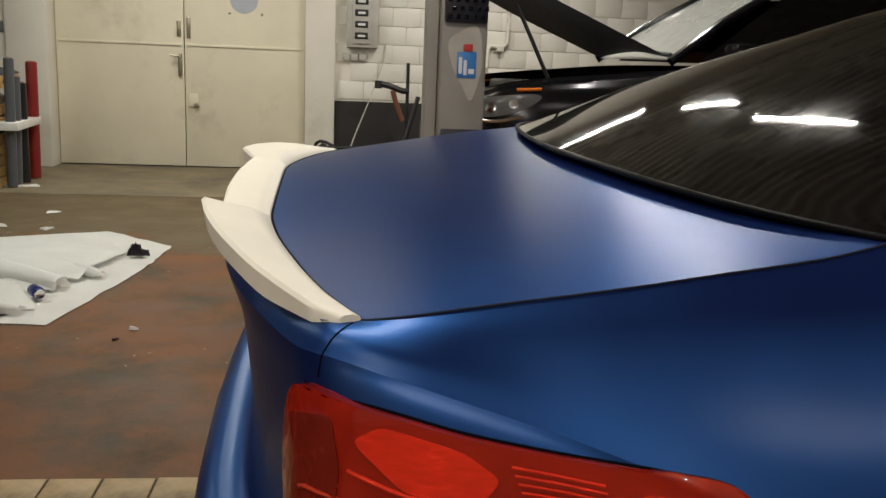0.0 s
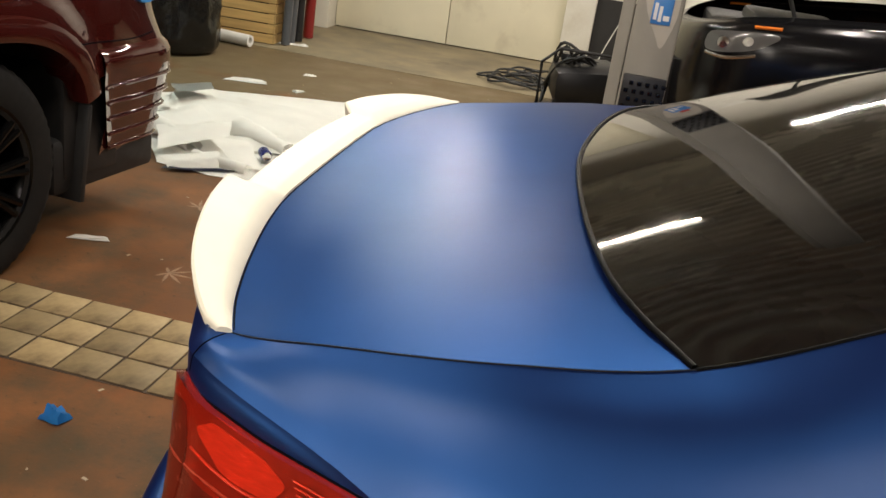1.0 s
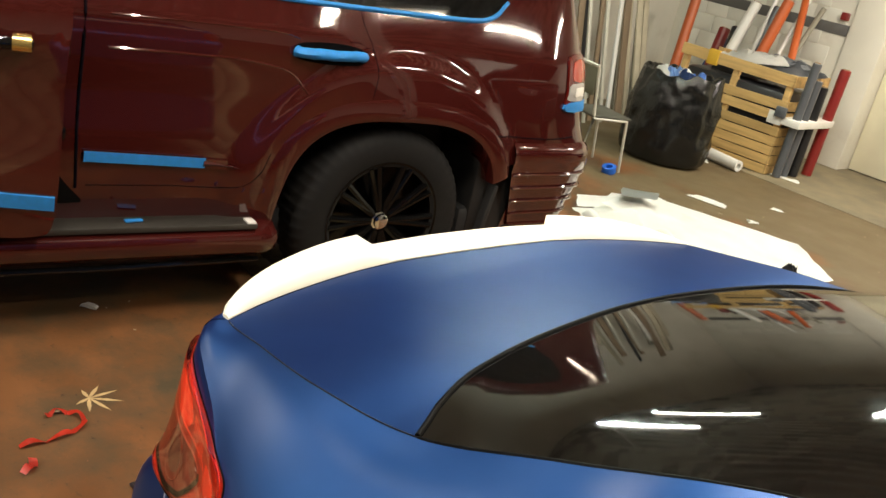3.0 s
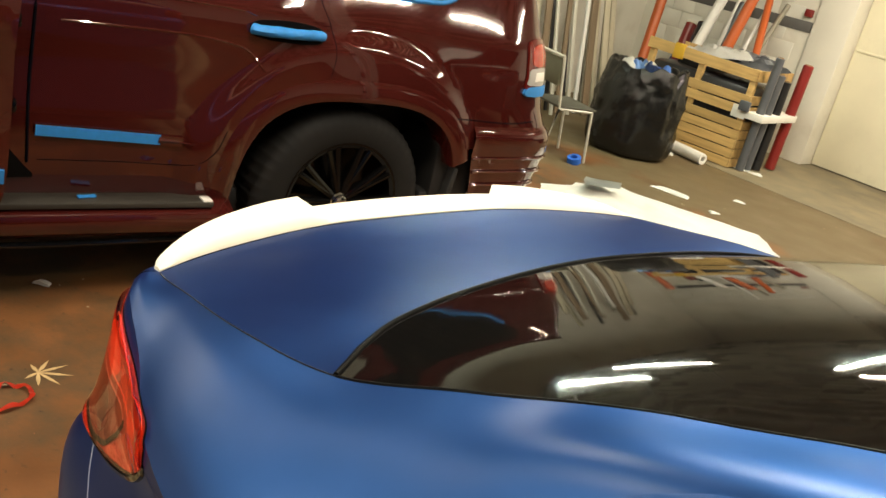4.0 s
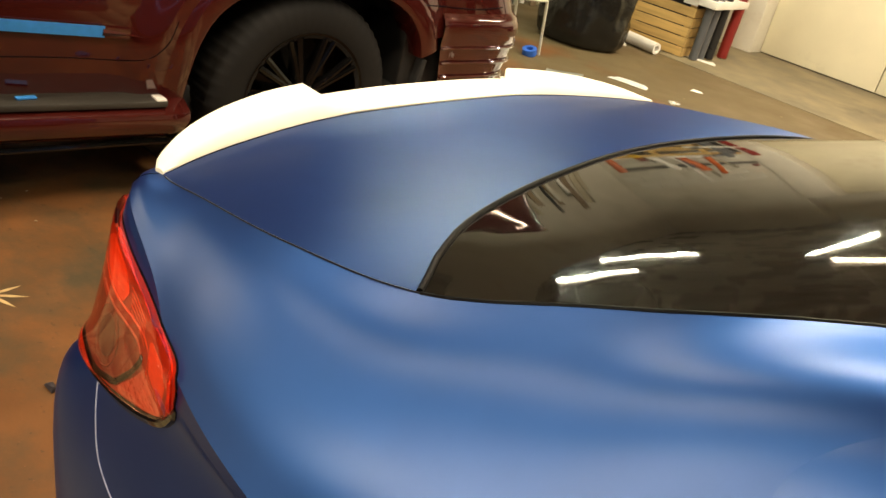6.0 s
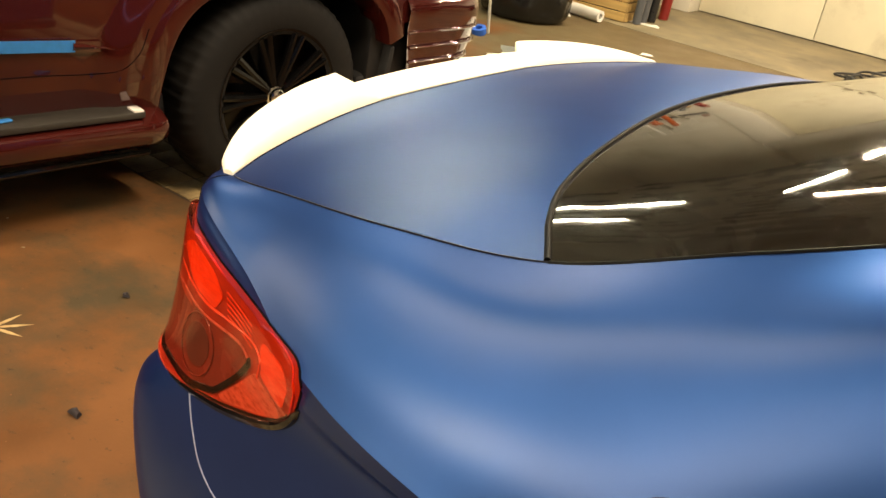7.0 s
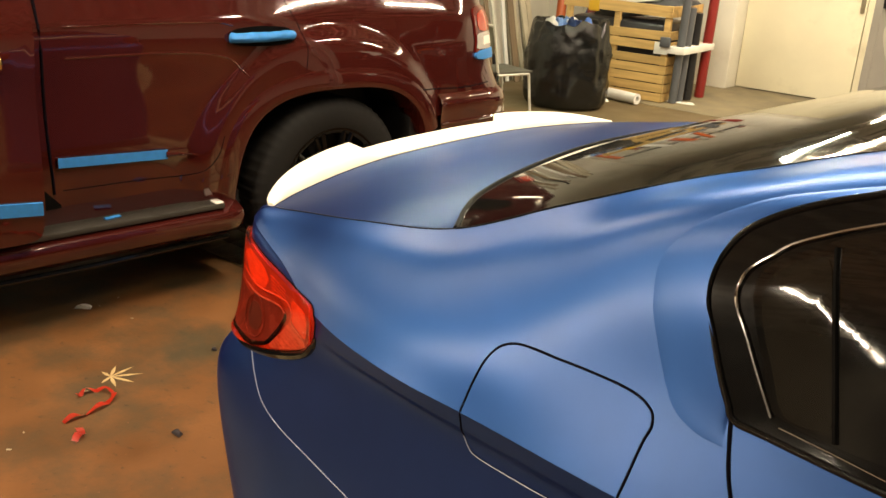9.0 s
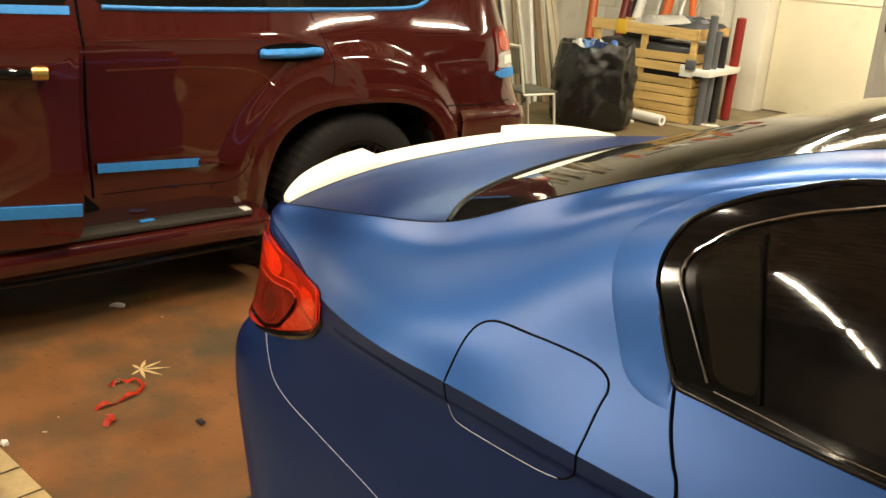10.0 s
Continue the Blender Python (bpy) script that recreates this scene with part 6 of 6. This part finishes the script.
for i, (x, y, s) in enumerate(((-.91, -.34, .022), (-1.0, 2.6, .018), (-1.55, 3.0, .02), (-1.35, .12, .02))):
    solo("dark_scrap", crumple(ragged([(-s, -s * .5), (s, -s * .4), (s * .6, s * .5), (-s * .6, s * .6)], 2, s * .1, i), s * .7, i + 20.0, 4, .001, 30), DARKSCRAP, "small dark scrap on the floor", "scrap", pose(x, y, 0, 0, 0, i * 50), group="dark scraps")
chips = bmesh.new()
rng = random.Random(21)
for k in range(80):
    x, y = rng.uniform(-2.4, -.35), rng.uniform(-1.3, 6.4)
    s = rng.uniform(.003, .009)
    add_box(chips, (-s, -s * .5, 0), (s, s * .5, .0015), 0, pose(x, y, .0005, 0, 0, rng.uniform(0, 180)))
tagged(solo("floor_debris", chips, plain("pale_chip", (.36, .29, .20), .6, spread=.3), "pale vinyl chips and crumbs scattered over the floor", "debris", smooth=False), "pale vinyl chips and crumbs scattered over the floor", "debris", kind="stuff")
RIBBON = material("red_vinyl_ribbon", (.62, .045, .02), .35, spread=.1, scale=20)


def ribbon(pts, wid, m):
    c = spline(pts, 8)
    rows = []
    for i, p in enumerate(c):
        d = c[min(i + 1, len(c) - 1)] - c[max(i - 1, 0)]
        n = Vector((-d[1], d[0], 0)).normalized() * wid / 2
        z = .004 + .012 * abs(math.sin(i * .35))
        rows.append([(p[0] - n.x, p[1] - n.y, z), (p[0] + n.x, p[1] + n.y, z + .008 * math.sin(i * .5))])
    bm = grid_bm(np.array(rows))
    bmesh.ops.solidify(bm, geom=bm.faces[:], thickness=.0015)
    return solo("vinyl_ribbon", bm, RIBBON, "curled red vinyl ribbon on the floor", "scrap", m, group="red ribbons")


ribbon([(-1.23, -.57), (-1.23, -.50), (-1.24, -.42), (-1.28, -.355), (-1.34, -.36), (-1.37, -.41), (-1.36, -.45)], .018, pose(0, 0, 0))
ribbon([(-1.10, -.60), (-1.12, -.565), (-1.15, -.56)], .024, pose(0, 0, 0))
LEAF_PALE, LEAF_FAINT = material("pale_leaf_stencil", (.46, .32, .15), .7, spread=.2, scale=25), material("worn_leaf_stencil", (.27, .165, .095), .7, spread=.3, scale=25)
for x, y, rz, s, mt in ((-1.421, -.288, 60, .115, LEAF_PALE), (-1.375, .43, 20, .13, LEAF_FAINT), (-1.25, 1.59, 0, .12, LEAF_FAINT), (-1.5, 2.35, 70, .12, LEAF_FAINT)):
    bm = bmesh.new()
    for k, (a, L) in enumerate(((0, 1), (38, .92), (-38, .92), (78, .75), (-78, .75), (125, .5), (-125, .5))):
        d = Vector((math.cos(radians(a)), math.sin(radians(a)), 0))
        n = Vector((-d.y, d.x, 0))
        ring = [bm.verts.new(d * (s * L * f) + n * (s * .06 * g) + Vector((0, 0, .0012 + k * .0001))) for f, g in ((.0, .25), (.3, .9), (.55, 1), (.8, .5), (1, 0), (.8, -.5), (.55, -1), (.3, -.9), (0, -.25))]
        bm.faces.new(ring)
    solo("leaf_stencil", bm, mt, "leaf shape painted on the floor", "floor marking", pose(x, y, 0, 0, 0, rz), group="leaf stencils", kind="structure", smooth=False)

# ---- floor tiles and wall blocks ----
GROUT = material("dark_grout", (.07, .05, .035), .8, spread=.2, scale=20)
tile_me = finish("tile", box((-.0765, -.0765, 0), (.0765, .0765, .006), .004), TILE)
for y0 in (.752, -1.392):
    strip_ob = thing("tile_strip", "strip of cream floor tiles, three rows wide, worn and stained", "floor", pose(0, y0, 0), kind="structure")
    part("bed", box((XW + .05, -.004, 0), (XE - .05, .476, .0015)), GROUT, strip_ob, smooth=False)
    for i in range(-28, 58):
        for j in range(3):
            ob = new("tile", tile_me)
            ob.parent = strip_ob
            ob.location = (-.955 + i * .160 + .0025 * ((i * 5 + j * 11) % 5 - 2), .079 + j * .159 + .0015 * ((i * 3 + j) % 3 - 1), .0010 + .0016 * ((i * 7 + j * 3) % 5) / 5)
            ob.rotation_euler = (radians(((i * 11 + j * 7) % 5 - 2) * .2), 0, radians(((i * 13 + j * 5) % 7 - 3) * .5))
BLOCK = material("white_glazed_block", (.74, .72, .64), .35, spread=.06, scale=3, bump=.06, bump_scale=30, per_piece=.05, other=(.58, .54, .44), mix_scale=2.5, mix_lo=.6, mix_hi=.85)
block_me = finish("block", box((-.1465, -.010, -.096), (.1465, 0, .096), .004), BLOCK)
for x0, x1, z0, z1, y in ((-.05, 3.6, .80, 2.4, YN - .001), (-5.5, -3.45, .02, 2.2, YN - .251)):
    bw = thing("block_face", "white glazed wall blocks with dull joints", "wall", pose(x0, y, z0), kind="structure")
    for i in range(int((x1 - x0) / .30)):
        for j in range(int((z1 - z0) / .20)):
            ob = new("block", block_me)
            ob.parent = bw
            ob.location = (.15 + i * .30 + (.15 if j % 2 else 0), 0, .10 + j * .20)
